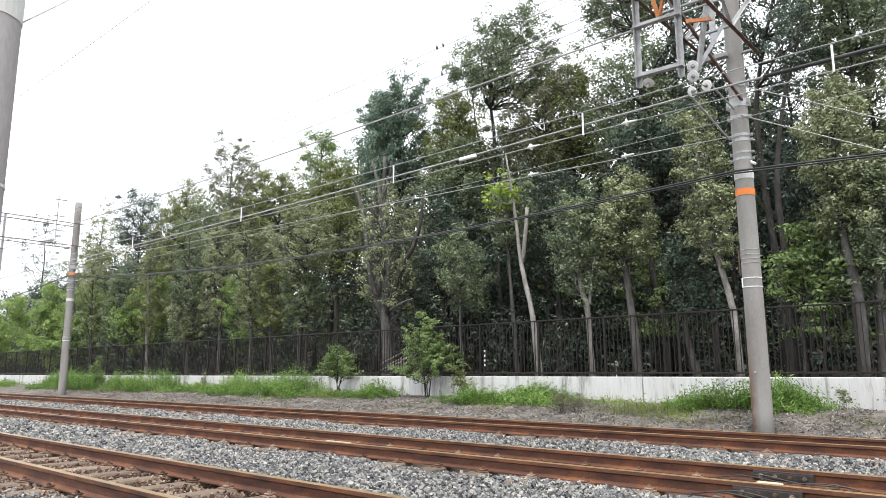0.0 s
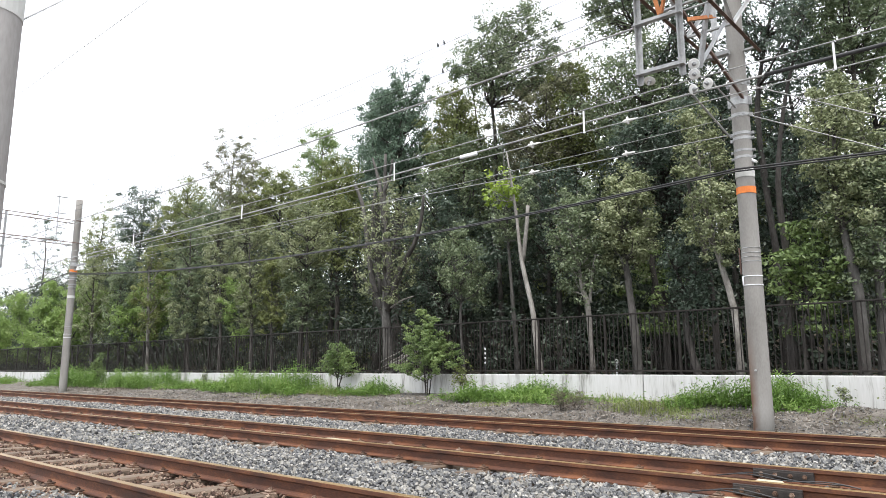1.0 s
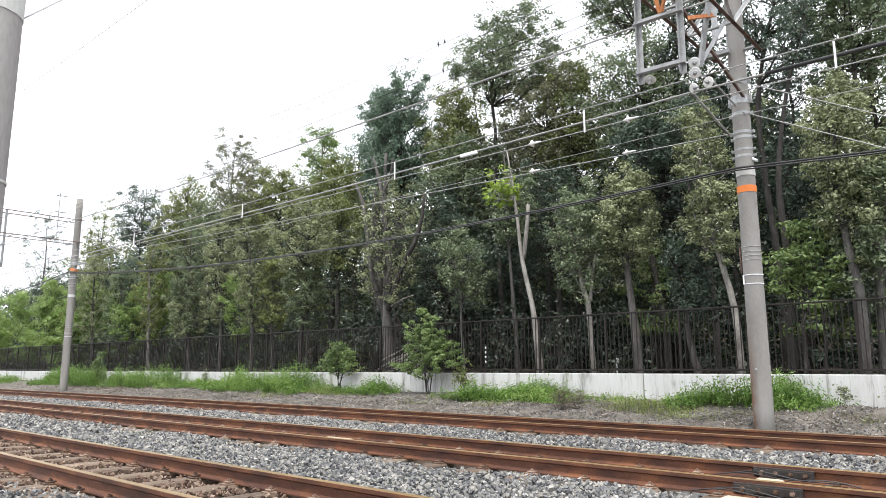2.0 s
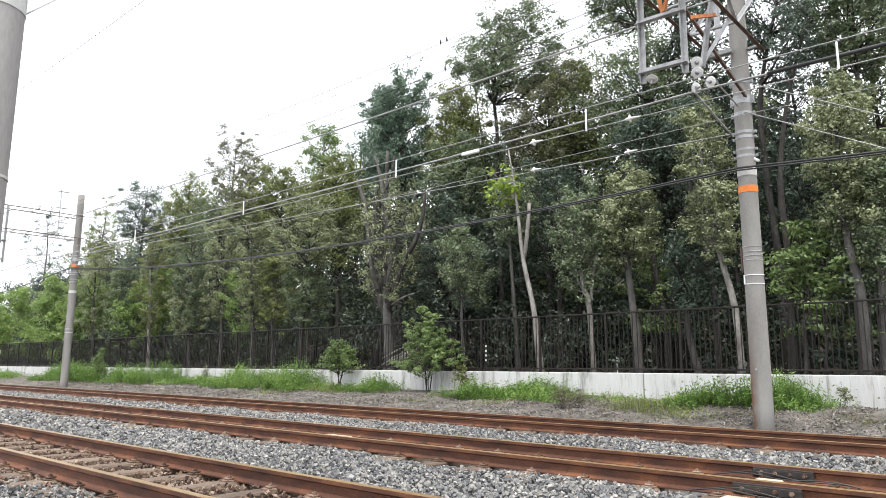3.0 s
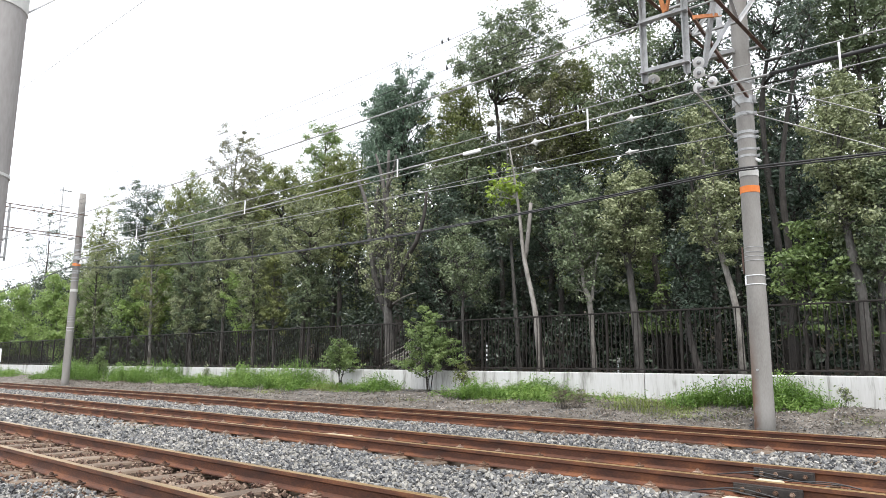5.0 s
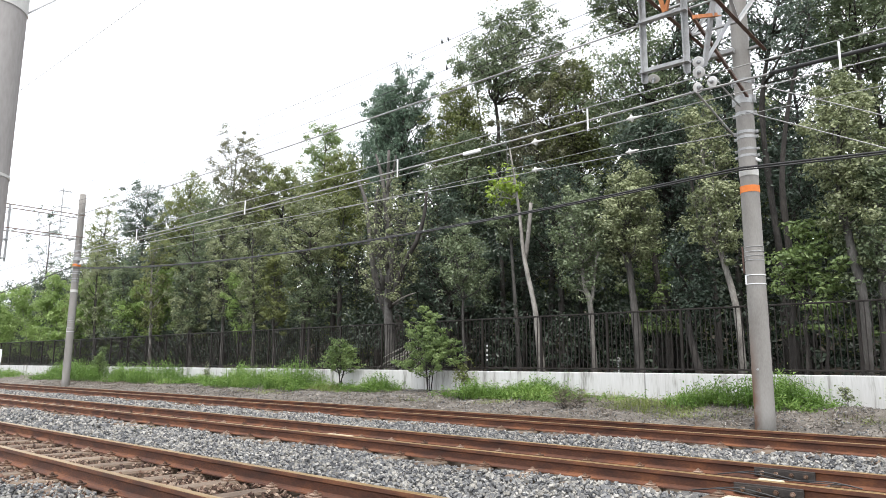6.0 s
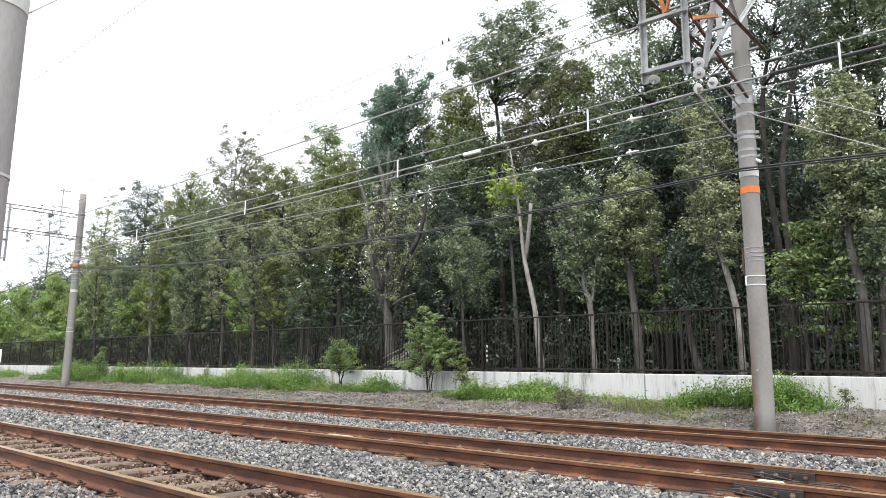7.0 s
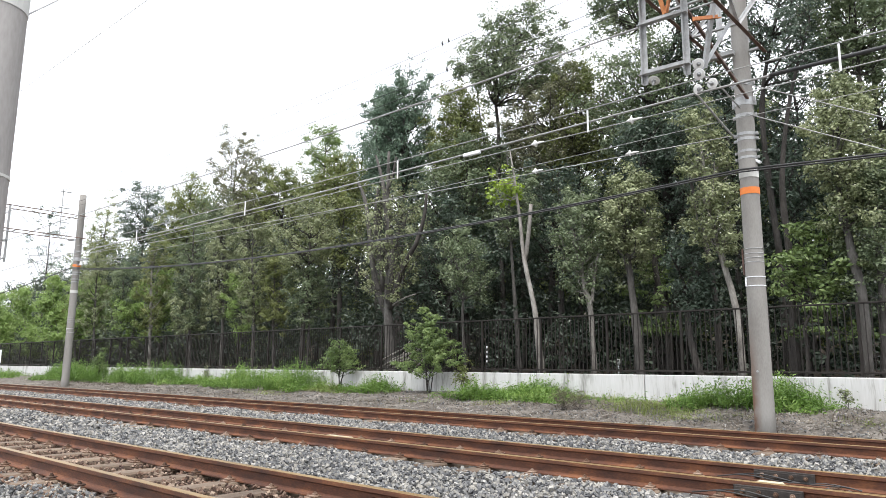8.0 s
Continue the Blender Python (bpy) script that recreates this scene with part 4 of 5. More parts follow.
crowned_tree(214, -9.9, 23, (-11.39, 15.76, 2.00, 2.38), 0.15, 50, 11340, 0.42, L_OAK, M_DARKBARK, TALL)
crowned_tree(215, -10.26, 22.5, (-10.45, 10.80, 2.12, 2.02), 0.15, 60, 14175, 0.42, L_OAK, M_DARKBARK, TALL)
crowned_tree(216, -9.6, 23, (-8.18, 13.79, 1.57, 3.05), 0.15, 50, 11481, 0.36, L_DARK, M_DARKBARK, TALL, [(0.37, 5.41), (-0.4, 8.95), (-0.99, 10.35), (0.16, 12.83), (1.1, 15.53)])
crowned_tree(217, -6.08, 21.5, (-5.51, 12.65, 1.46, 2.75), 0.11, 54, 5527, 0.32, L_DARK, M_DARKBARK, TALL, [(0.02, 3.84), (-0.16, 6.39), (-0.2, 8.68), (0.06, 10.42), (0.56, 12.47), (0.9, 14.21)])
crowned_tree(218, -3.56, 20.5, (-3.46, 10.85, 1.30, 1.91), 0.12, 44, 10206, 0.34, L_OAK, M_DARKBARK, TALL, [(0.23, 4.68), (0.09, 7.11), (0.03, 9.01), (0.1, 10.93)])
crowned_tree(219, -10.16, 23, (-10.16, 7.63, 1.69, 2.29), 0.15, 44, 11340, 0.45, L_DARK, M_DARKBARK, TALL)
crowned_tree(220, -5.9, 22.5, (-5.90, 6.81, 1.21, 1.46), 0.15, 26, 5197, 0.4, L_DARK, M_DARKBARK, TALL)
crowned_tree(221, -14.15, 22.5, (-14.15, 6.53, 1.94, 1.94), 0.15, 44, 10395, 0.42, L_DARK, M_DARKBARK, TALL)
crowned_tree(222, -19.27, 22, (-19.27, 5.76, 2.50, 2.74), 0.15, 60, 16064, 0.42, L_DARK, M_DARKBARK, TALL)
crowned_tree(223, -19.22, 23, (-19.22, 8.91, 2.11, 2.36), 0.15, 46, 13230, 0.45, L_OAK, M_DARKBARK, TALL)
crowned_tree(224, -26.93, 22.5, (-26.93, 7.86, 1.28, 1.99), 0.15, 26, 6615, 0.42, L_OLIVE, M_DARKBARK, TALL)
crowned_tree(225, -45.62, 22, (-45.62, 6.19, 2.27, 3.78), 0.15, 36, 9450, 0.45, L_DARK, M_DARKBARK, TALL)
crowned_tree(226, -38.33, 22.5, (-38.33, 8.36, 2.07, 3.28), 0.15, 44, 11340, 0.42, L_OAK, M_DARKBARK, TALL)
crowned_tree(227, -53.65, 21.5, (-53.65, 6.46, 1.99, 4.39), 0.15, 34, 8505, 0.42, L_OLIVE, M_DARKBARK, TALL)
crowned_tree(230, -6.16, 24.5, (-6.16, 9.53, 1.56, 2.65), 0.12, 60, 6615, 0.3, L_DARK, M_DARKBARK, TALL)
crowned_tree(231, -14.46, 24.5, (-14.46, 11.24, 1.59, 2.82), 0.13, 50, 12285, 0.4, L_OLIVE, M_DARKBARK, TALL)
crowned_tree(233, -36.79, 23.5, (-36.79, 10.95, 2.08, 3.09), 0.12, 44, 11340, 0.4, L_DUSK, M_DARKBARK, TALL)
crowned_tree(234, -44.53, 23.5, (-44.53, 10.26, 2.32, 2.80), 0.12, 40, 9450, 0.42, L_OLIVE, M_DARKBARK, TALL)
crowned_tree(235, -8.18, 24, (-8.18, 9.34, 1.18, 2.06), 0.12, 36, 7559, 0.36, L_DARK, M_DARKBARK, TALL)
crowned_tree(237, -4.06, 26, (-4.06, 11.66, 1.47, 2.85), 0.12, 44, 5670, 0.34, L_OAK, M_DARKBARK, TALL)
crowned_tree(238, -9.35, 21.0, (-9.7, 8.6, 1.0, 1.0), 0.11, 16, 2600, 0.3, L_DARK, M_DARKBARK, "crooked dark trunk with an evergreen crown", [(-0.05, 2.2), (-0.25, 4.0), (-0.45, 5.2), (-0.75, 6.4), (-0.6, 8.2)])
crowned_tree(239, -7.75, 20.6, (-7.9, 8.4, 1.0, 1.2), 0.11, 16, 2600, 0.3, L_DARK, M_DARKBARK, "crooked dark trunk with an evergreen crown", [(0.1, 2.4), (0.0, 4.2), (-0.35, 5.6), (-0.5, 6.8), (-0.3, 8.2)])
crowned_tree(232, -17.61, 25, (-17.61, 10.37, 1.90, 1.90), 0.12, 40, 10000, 0.4, L_OAK, M_DARKBARK, TALL)
crowned_tree(236, -21.10, 25, (-21.10, 11.54, 1.37, 1.98), 0.12, 36, 9000, 0.4, L_OLIVE, M_DARKBARK, TALL)
# the blue-green narrow crown
crowned_tree(300, -23.18, 23, (-23.18, 12.28, 1.64, 3.19), 0.26, 64, 19845, 0.42, L_BLUE, M_DARKBARK, BLUE, leaf=(0.2, 0.055), droop=0.8)
crowned_tree(301, -25.11, 23.5, (-25.11, 12.72, 1.01, 2.80), 0.2, 36, 9450, 0.4, L_BLUE, M_DARKBARK, BLUE, leaf=(0.2, 0.055), droop=0.8)
for i, (x, y, top) in enumerate(((-41.5, 20.6, 6.4), (-44.6, 20.4, 5.8), (-52.0, 19.8, 6.5), (-56.5, 19.6, 7.0))):
    tree(305 + i, x, y, top, (0.2, 0), 0.09, 2.0, 20, 1.5, 6000, 0.36, (0.15, 0.07), L_BAMBOO, M_BARK, "young tree with bright yellow-green leaves")
# fresh maple-like sprays above the fence
for i, (x, y, top) in enumerate(((-4.6, 19.3, 4.9), (-5.0, 19.0, 4.0), (-9.9, 21.0, 4.4))):
    tree(310 + i, x, y, top, (0.2, 0), 0.05, 1.9, 14, 1.1, 2200, 0.4, (0.14, 0.065), L_FRESH, M_DARKBARK, "young tree with flat sprays of fresh green leaves", flat=0.22, up=0.15, droop=0.1)


def build_bamboo():
    rng = np.random.default_rng(41)
    for i in range(26):
        x, y = rng.uniform(-92, -50), rng.uniform(18.6, 23)
        h = rng.uniform(5.0, 8.0) * (1.0 if x < -60 else 0.85)
        z0 = ground_z(x, y) - 0.1
        b = thing("bamboo", pose(x, y, z0), "light green arching bamboo with fine leaves", "bamboo", "bamboo clump")
        a = rng.uniform(0, 6.28)
        n = 8
        path = [(math.cos(a) * 1.4 * (k / n) ** 2.2, math.sin(a) * 1.4 * (k / n) ** 2.2, h * (k / n) * (1 - 0.1 * (k / n) ** 2)) for k in range(n + 1)]
        bm, tips = grow(rng, path, [0.04 * (1 - 0.8 * k / n) for k in range(n + 1)], 18, 1.2, 0.8, 3, 0.25, 6)
        part("culm", bm, M_PALEBARK, b, smooth=True)
        part("crown", foliage(rng, tips, 3000, 0.55, 0.26, 0.08, L_BAMBOO, 0.8, 0.5), None, b)


build_bamboo()


def build_woods():
    """Dense far wood and undergrowth, one mesh each."""
    rng = np.random.default_rng(51)

    def mass(name, label, n_clumps, xr, yr, ztop, per, rad, leaf, lm):
        x = rng.uniform(*xr, n_clumps)
        y = rng.uniform(*yr, n_clumps)
        z = np.array([0.6 + (ztop(a, b) - 0.6) * rng.uniform(0, 1) ** 0.7 for a, b in zip(x, y)])
        c = np.repeat(np.c_[x, y, z], per, 0)
        g = rng.normal(0, 1, c.shape)
        g *= (rad * rng.uniform(0.3, 1, len(c)) / (np.linalg.norm(g, axis=1) + 1e-9))[:, None]
        g[:, 2] *= 0.7
        v, f = leaves(rng, c + g, leaf[0], leaf[1], 0.3, outward=g / (np.linalg.norm(g, axis=1)[:, None] + 1e-9))
        tagged(new(name, mesh_np(name, v, f, lm)), label, "woodland", kind="stuff")

    def canopy(x, y):
        """Height of the closed canopy along the wood, with two gaps."""
        return float(np.interp(x, (-95, -85, -76, -66, -55, -48, -41, -31, -24, -22, -20.4, -19, -14, -11, -9, -7.8, -6.9, -5.8, -4.6, -3.5, 8),
                               (6.6, 8.6, 10.6, 12.0, 13.0, 13.4, 13.3, 13.0, 13.4, 12.4, 10.0, 12.4, 13.0, 13.2, 12.6, 11.2, 9.0, 8.6, 10.4, 11.4, 12))) + 0.9 * noise.noise((x * 0.45, y * 0.4, 7))

    for k, lm in enumerate((L_OAK, L_OLIVE, L_DARK)):
        mass("far_wood", "dense closed canopy of the wood behind the first trees", 620, (-110, 8), (25.5, 29.5), canopy, 60, 0.85, (0.22, 0.115), lm)
    # backing layer: the gloom under the canopy is in its leaf colour
    mass("far_wood", "heart of the wood under its canopy, its shade put into the leaf colour", 1500, (-110, 8), (29.5, 32), lambda x, y: canopy(x, y) * 1.1 - 1.2, 30, 1.0, (0.5, 0.28), L_SHADE)
    mass("far_wood", "dense dark evergreen wood far behind the fence", 1300, (-110, 14), (29, 40), lambda x, y: 1 + 0.3 * y, 28, 1.0, (0.42, 0.23), L_OAK)
    # undergrowth, thicket and inner wood: shade painted by the darker leaf colour
    mass("undergrowth", "shrubs and saplings under the trees, leaves coloured dark for shade", 1300, (-75, 6), (19.4, 27), lambda x, y: 2.6 + 0.35 * (y - 18.5) + 1.2 * noise.noise((x * 0.3, y * 0.3, 1)), 32, 0.6, (0.18, 0.095), L_SHADE)
    mass("thicket", "thicket filling the wood between the trunks, leaves coloured dark for shade", 1300, (-75, 6), (21, 25.5), lambda x, y: 8.4 if x < -10 else 6.0, 46, 0.75, (0.17, 0.085), L_SHADE)
    mass("inner_wood", "lower storey of the wood behind the fence, leaves coloured dark for shade", 520, (-26, 8), (26.5, 34), lambda x, y: 1 + 0.30 * y, 50, 1.0, (0.3, 0.16), L_SHADE)
    # a bank of growth in shade-dark leaf colour closes the view deep in the wood
    mass("wood_depth", "deep wood behind the first trees, its shade put into the leaf colour", 1700, (-130, 20), (40, 46), lambda x, y: 9.0, 26, 1.6, (0.72, 0.4), L_SHADE)


build_woods()


# ---- verge plants ----
def build_shrub(seed, x, y, z0, h, w, count, lm, label, leaf=(0.085, 0.036), clump=0.13, low=0.2):
    """Several thin stems with rising side sprays that shorten towards the top."""
    rng = np.random.default_rng(seed)
    t = thing("shrub", pose(x, y, z0), label, "shrub", "shrubs by the wall")
    tips = []
    bm = bmesh.new()
    for k in range(5):
        a = k * 1.3 + seed
        p = [(0.05 * math.cos(a), 0.05 * math.sin(a), -0.05)]
        for i in range(1, 6):
            u = i / 5
            p.append((math.cos(a) * w * 0.14 * u + rng.normal(0, 0.03), math.sin(a) * w * 0.14 * u + rng.normal(0, 0.03), h * 0.95 * u * (1 if k == 0 else rng.uniform(0.6, 0.85))))
        tube(bm, p, [min(1, h / 1.8) * v for v in (0.018, 0.016, 0.013, 0.010, 0.007, 0.004)], 6)
        for i in range(22):
            u = rng.uniform(low, 1)
            f = u * 5
            b = Vector(p[min(4, int(f))]).lerp(Vector(p[min(5, int(f) + 1)]), f - int(f))
            ang = rng.uniform(0, 6.28)
            ln = w * 0.56 * (1.06 - u) ** 0.7 * rng.uniform(0.55, 1.1)
            d = Vector((math.cos(ang), math.sin(ang), 0.45 + 0.3 * u))
            q = [b + d * ln * v + Vector((0, 0, -0.10 * ln * v * v)) for v in (0.0, 0.35, 0.7, 1.0)]
            tube(bm, q, [min(1, h / 1.8) * v for v in (0.007, 0.005, 0.004, 0.002)], 4)
            tips += [tuple(v) for v in q[1:]] + [tuple((q[2] + q[3]) / 2)]
    part("stem", bm, M_DARKBARK, t, smooth=True)
    part("crown", foliage(rng, np.array(tips), count, clump, leaf[0], leaf[1], lm, 0.6, 0.1), None, t)


build_shrub(61, -15.0, 16.2, 0.2, 2.6, 2.5, 14000, L_FRESH, "bushy young tree with layered fresh green leaves by the wall")
build_shrub(62, -19.3, 16.3, 0.2, 1.75, 1.9, 4600, L_FRESH, "small green sapling growing by the wall", low=0.3)
build_shrub(63, -13.85, 16.45, 0.22, 1.0, 0.8, 420, L_OLIVE, "sparse small bush beside the wall", (0.08, 0.045))
build_shrub(64, -38.6, 16.0, 0.2, 1.75, 1.1, 1500, L_FRESH, "small green sapling growing by the wall")
build_shrub(65, -2.75, 16.6, 0.22, 0.62, 0.4, 130, L_GREY, "thin weedy sprout at the foot of the wall", (0.07, 0.04))
build_shrub(66, -3.65, 16.6, 0.22, 0.5, 0.35, 110, L_GREY, "thin weedy sprout at the foot of the wall", (0.07, 0.04))
build_shrub(67, -28.6, 16.5, 0.22, 0.9, 0.45, 200, L_GREY, "thin weedy sprout at the foot of the wall", (0.07, 0.04))


def weeds(seed, x0, x1, y0, y1, h, dens, lm, label, blade=(0.30, 0.022), name="weeds", leafy=0.0, leaf=(0.10, 0.032)):
    """Bent blades in tufts, thinning out at the edges of the patch; leafy: leaves for each blade, in soft mounds."""
    rng = np.random.default_rng(seed)
    n = int((x1 - x0) * (y1 - y0) * dens)
    u, v = rng.uniform(0, 1, n), rng.beta(1.4, 1.4, n)
    x, y = x0 + (x1 - x0) * u, y0 + (y1 - y0) * v
    x += 0.25 * rng.normal(0, 1, n)
    edge = np.clip(np.minimum(u, 1 - u) * (x1 - x0) / 0.7, 0.15, 1)
    keep = np.array([noise.noise((a * 0.8, b * 1.1, seed)) > -0.25 for a, b in zip(x, y)])
    x, y, edge = x[keep], y[keep], edge[keep]
    n = len(x)
    prof = np.array([0.62 + 0.75 * noise.noise((a * 0.75, b * 0.9, seed + 9)) + 0.3 * noise.noise((a * 2.3, b * 2.3, seed)) for a, b in zip(x, y)]) * edge
    prof = np.clip(prof, 0.15, 1.2)
    zb = np.array([ground_z(a, b) for a, b in zip(x, y)])
    ht = h * prof * rng.uniform(0.35, 1.1, n)
    a = rng.uniform(0, 2 * np.pi, n)
    d = np.c_[np.cos(a), np.sin(a), np.zeros(n)]
    s = np.c_[-np.sin(a), np.cos(a), np.zeros(n)]
    w = (blade[1] * rng.uniform(0.6, 1.5, n))[:, None]
    b0 = np.c_[x, y, zb - 0.02]
    lean = (blade[0] * rng.uniform(0.3, 1.2, n))[:, None]
    m = b0 + d * lean * 0.35 + np.c_[np.zeros((n, 2)), ht * 0.75]
    t = b0 + d * lean + np.c_[np.zeros((n, 2)), ht * rng.uniform(0.75, 1.1, n)]
    vv = np.stack([b0 - s * w / 2, b0 + s * w / 2, m + s * w / 2, m - s * w / 2, t], 1).reshape(-1, 3)
    i = np.arange(n)[:, None] * 5
    ff = np.concatenate([i + [0, 1, 2], i + [0, 2, 3], i + [3, 2, 4]], 1).reshape(-1, 3)
    if leafy:
        k = rng.integers(0, n, int(n * leafy))
        c = b0[k] + (t[k] - b0[k]) * rng.uniform(0.15, 1.02, (len(k), 1)) ** 0.7 + rng.normal(0, 0.05, (len(k), 3))
        lv, lf = leaves(rng, c, leaf[0], leaf[1], 0.0, 1.2)
        ff = np.concatenate([ff, lf + len(vv)])
        vv = np.concatenate([vv, lv])
    tagged(new(name, mesh_np(name, vv, ff, lm)), label, "weeds", kind="stuff")


GREEN = "lush bright green weeds along the foot of the wall"
for i, (x0, x1, y0, y1, h, dens) in enumerate(((-35.6, -30.4, 15.2, 16.8, 1.35, 340), (-26.6, -20.4, 15.1, 16.8, 1.1, 400), (-18.7, -16.7, 15.8, 16.8, 0.7, 460), (-13.7, -10.1, 15.2, 16.8, 0.74, 600), (-9.8, -7.6, 15.6, 16.6, 0.3, 90),
                                               (-6.9, -4.0, 15.2, 16.7, 0.76, 700), (-46.0, -36.2, 15.0, 16.8, 1.3, 300), (-72, -50, 14.6, 16.5, 0.6, 130), (-30.6, -26.4, 15.5, 16.8, 0.5, 260), (-20.3, -18.4, 15.6, 16.5, 0.3, 200))):
    weeds(400 + i, x0, x1, y0, y1, h, dens * (0.55 if x0 > -30 else 0.6), L_GRASS, GREEN, (0.26, 0.008), leafy=6.5, leaf=(0.11, 0.029))
for i, (x0, x1, y0, y1, h, dens) in enumerate(((-8.4, -6.2, 14.6, 15.7, 0.34, 300), (-6.8, -4.9, 13.8, 14.8, 0.28, 240), (-11.7, -10.9, 14.3, 15.0, 0.36, 420), (-13.9, -12.9, 14.0, 14.6, 0.25, 260), (-10.0, -8.2, 15.6, 16.6, 0.3, 260),
                                               (-3.2, -1.6, 13.9, 15.2, 0.2, 120), (-20.6, -18.2, 15.3, 16.2, 0.3, 220), (-23, -20, 14.2, 15.0, 0.22, 110), (-12.5, -11.6, 5.5, 6.1, 0.16, 200))):
    weeds(420 + i, x0, x1, y0, y1, h, dens, L_YELLOW, "short yellowish grass tufts on the stony verge", (0.2, 0.010), "grass_tufts", leafy=2.0, leaf=(0.07, 0.012))
weeds(440, -40, 2, 13.2, 16.6, 0.12, 110, L_DRY, "dry pale stalks and dead grass on the verge", (0.35, 0.010), "dry_grass")
build_shrub(68, -9.25, 14.7, -0.05, 0.62, 0.85, 900, L_DRY, "dead grey-brown twiggy bush on the verge", (0.06, 0.008), 0.09, 0.05)
build_shrub(69, -8.95, 14.9, -0.05, 0.5, 0.7, 700, L_DRY, "dead grey-brown twiggy bush on the verge", (0.06, 0.008), 0.09, 0.05)


def build_litter():
    rng = np.random.default_rng(90)
    n = 34000
    x, y = np.where(rng.uniform(0, 1, n) < 0.15, rng.uniform(-75, -40, n), rng.uniform(-40, 2, n)), rng.uniform(12.7, 16.85, n)
    z = np.array([ground_z(a, b) for a, b in zip(x, y)]) + 0.012
    v, f = leaves(rng, np.c_[x, y, z], 0.13, 0.022, 0.0, 0.7)
    tagged(new("leaf_litter", mesh_np("leaf_litter", v, f, L_LITTER)), "dead grey-brown leaves and chippings on the verge", "leaf litter", kind="stuff")
    n = 8500
    xy = np.c_[rng.uniform(-30, 2, n), rng.uniform(12.6, 16.6, n)]
    z = np.array([ground_z(a, b) for a, b in xy]) + 0.005
    stones(rng, xy, z, 0.045 * rng.uniform(0.5, 1.5, n), M_BALLAST, "verge_gravel", "scattered grey gravel on the verge", 0.0)


build_litter()


# ---- small things on the line ----
def build_joint():
    """Fishplated joints on the middle track, with bond cables."""
    for y, x in ((TRACKS[1] + GAUGE, -2.25), (TRACKS[1], -2.05)):
        j = thing("rail_joint", pose(x, y, 0), "dark greasy fishplates bolted across a rail joint", "rail joint", "rail joints")
        for s in (-1, 1):
            bm = bmesh.new()
            box(bm, (-0.28, s * 0.028 - 0.016, -0.118), (0.28, s * 0.028 + 0.016, -0.045), 0.006)
            box(bm, (-0.28, s * 0.036 - 0.006, -0.05), (0.28, s * 0.036 + 0.006, -0.032), 0.003)
            plate = part("fishplate", bm, M_BLACKSTEEL, j)
            for k in (-0.2, -0.07, 0.07, 0.2):
                bm = bmesh.new()
                lathe(bm, [(0.022, 0), (0.022, 0.02), (0.012, 0.02), (0.012, 0.035)], 6, pose(k, s * 0.044, -0.082, -90 * s))
                part("bolt", bm, M_CLIP, plate)
        for k in range(2):
            bm = bmesh.new()
            pts = [(-0.62 + 1.3 * u, -0.09 - 0.02 * k - 0.05 * math.sin(math.pi * u), -0.13 + 0.035 * math.sin(7 * u + k) * math.sin(math.pi * u) + 0.05 * math.sin(math.pi * u)) for u in np.linspace(0, 1, 14)]
            tube(bm, pts, 0.006, 6)
            part("bond_cable", bm, M_BLACK, j)
    for x, y, lx, m, lab in ((-2.2, TRACKS[1] + 0.42, 0.20, M_CREAM, "cream concrete block on a sleeper between rails"), (-2.25, TRACKS[1] - 0.26, 0.2, M_CREAM, "cream concrete sleeper end beside a rail joint")):
        bm = bmesh.new()
        box(bm, (-lx / 2 - 0.02, -0.16, -0.2), (lx / 2 + 0.02, 0.16, -0.06 if y > TRACKS[1] else -0.135), 0.02)
        b = part("concrete_block", bm, m)
        b.location = (x, y, 0)
        tagged(b, lab, "concrete block", "concrete blocks at the joint")
    bm = bmesh.new()
    box(bm, (-0.27, -0.13, -0.17), (0.27, 0.13, -0.06), 0.015)
    b = part("marker_board", bm, M_CREAM)
    b.location = (-8.2, TRACKS[1] + 0.4, 0)
    tagged(b, "cream painted marker block lying between the rails", "marker")


build_joint()


def build_birds():
    """Small dark birds perched on the high wires."""
    for x, y, z, a in ((-11.34, 12.6, 9.145, 20), (-11.12, 12.6, 9.147, -15), (-11.08, 12.5, 8.32, 10)):
        b = thing("bird", pose(x, y, z + 0.004, 0, 0, a) @ Matrix.Scale(0.68, 4), "small dark bird perched on a high wire", "bird", "birds on the wires")
        bm = bmesh.new()
        lathe(bm, [(0.006, -0.01), (0.03, 0.01), (0.042, 0.045), (0.038, 0.085), (0.022, 0.115), (0.012, 0.12)], 10, pose(0, 0, 0, 12))
        part("body", bm, M_BLACK, b, smooth=True)
        bm = bmesh.new()
        bmesh.ops.create_icosphere(bm, subdivisions=2, radius=0.026, matrix=pose(0, -0.03, 0.135))
        part("head", bm, M_BLACK, b, smooth=True)
        bm = bmesh.new()
        lathe(bm, [(0.008, 0), (0.001, 0.03)], 6, pose(0, -0.052, 0.135, 90))
        part("beak", bm, M_BLACK, b)
        bm = bmesh.new()
        box(bm, (-0.014, 0.0, -0.09), (0.014, 0.012, 0.02), 0.003, Matrix.Rotation(radians(-18), 3, "X"))
        part("tail", bm, M_BLACK, b)


build_birds()


def build_sign():
    s = thing("track_sign", pose(-49.45, 14.5, 0.05), "small white trackside sign board on a post", "sign")
    bm = bmesh.new()
    box(bm, (-0.25, -0.012, 0.95), (0.25, 0.012, 1.75), 0.01)
    part("board", bm, M_WHITE, s)
    bm = bmesh.new()
    tube(bm, [(0, 0.04, -0.3), (0, 0.04, 1.7)], 0.03, 8)
    part("post", bm, M_GALV, s)


build_sign()


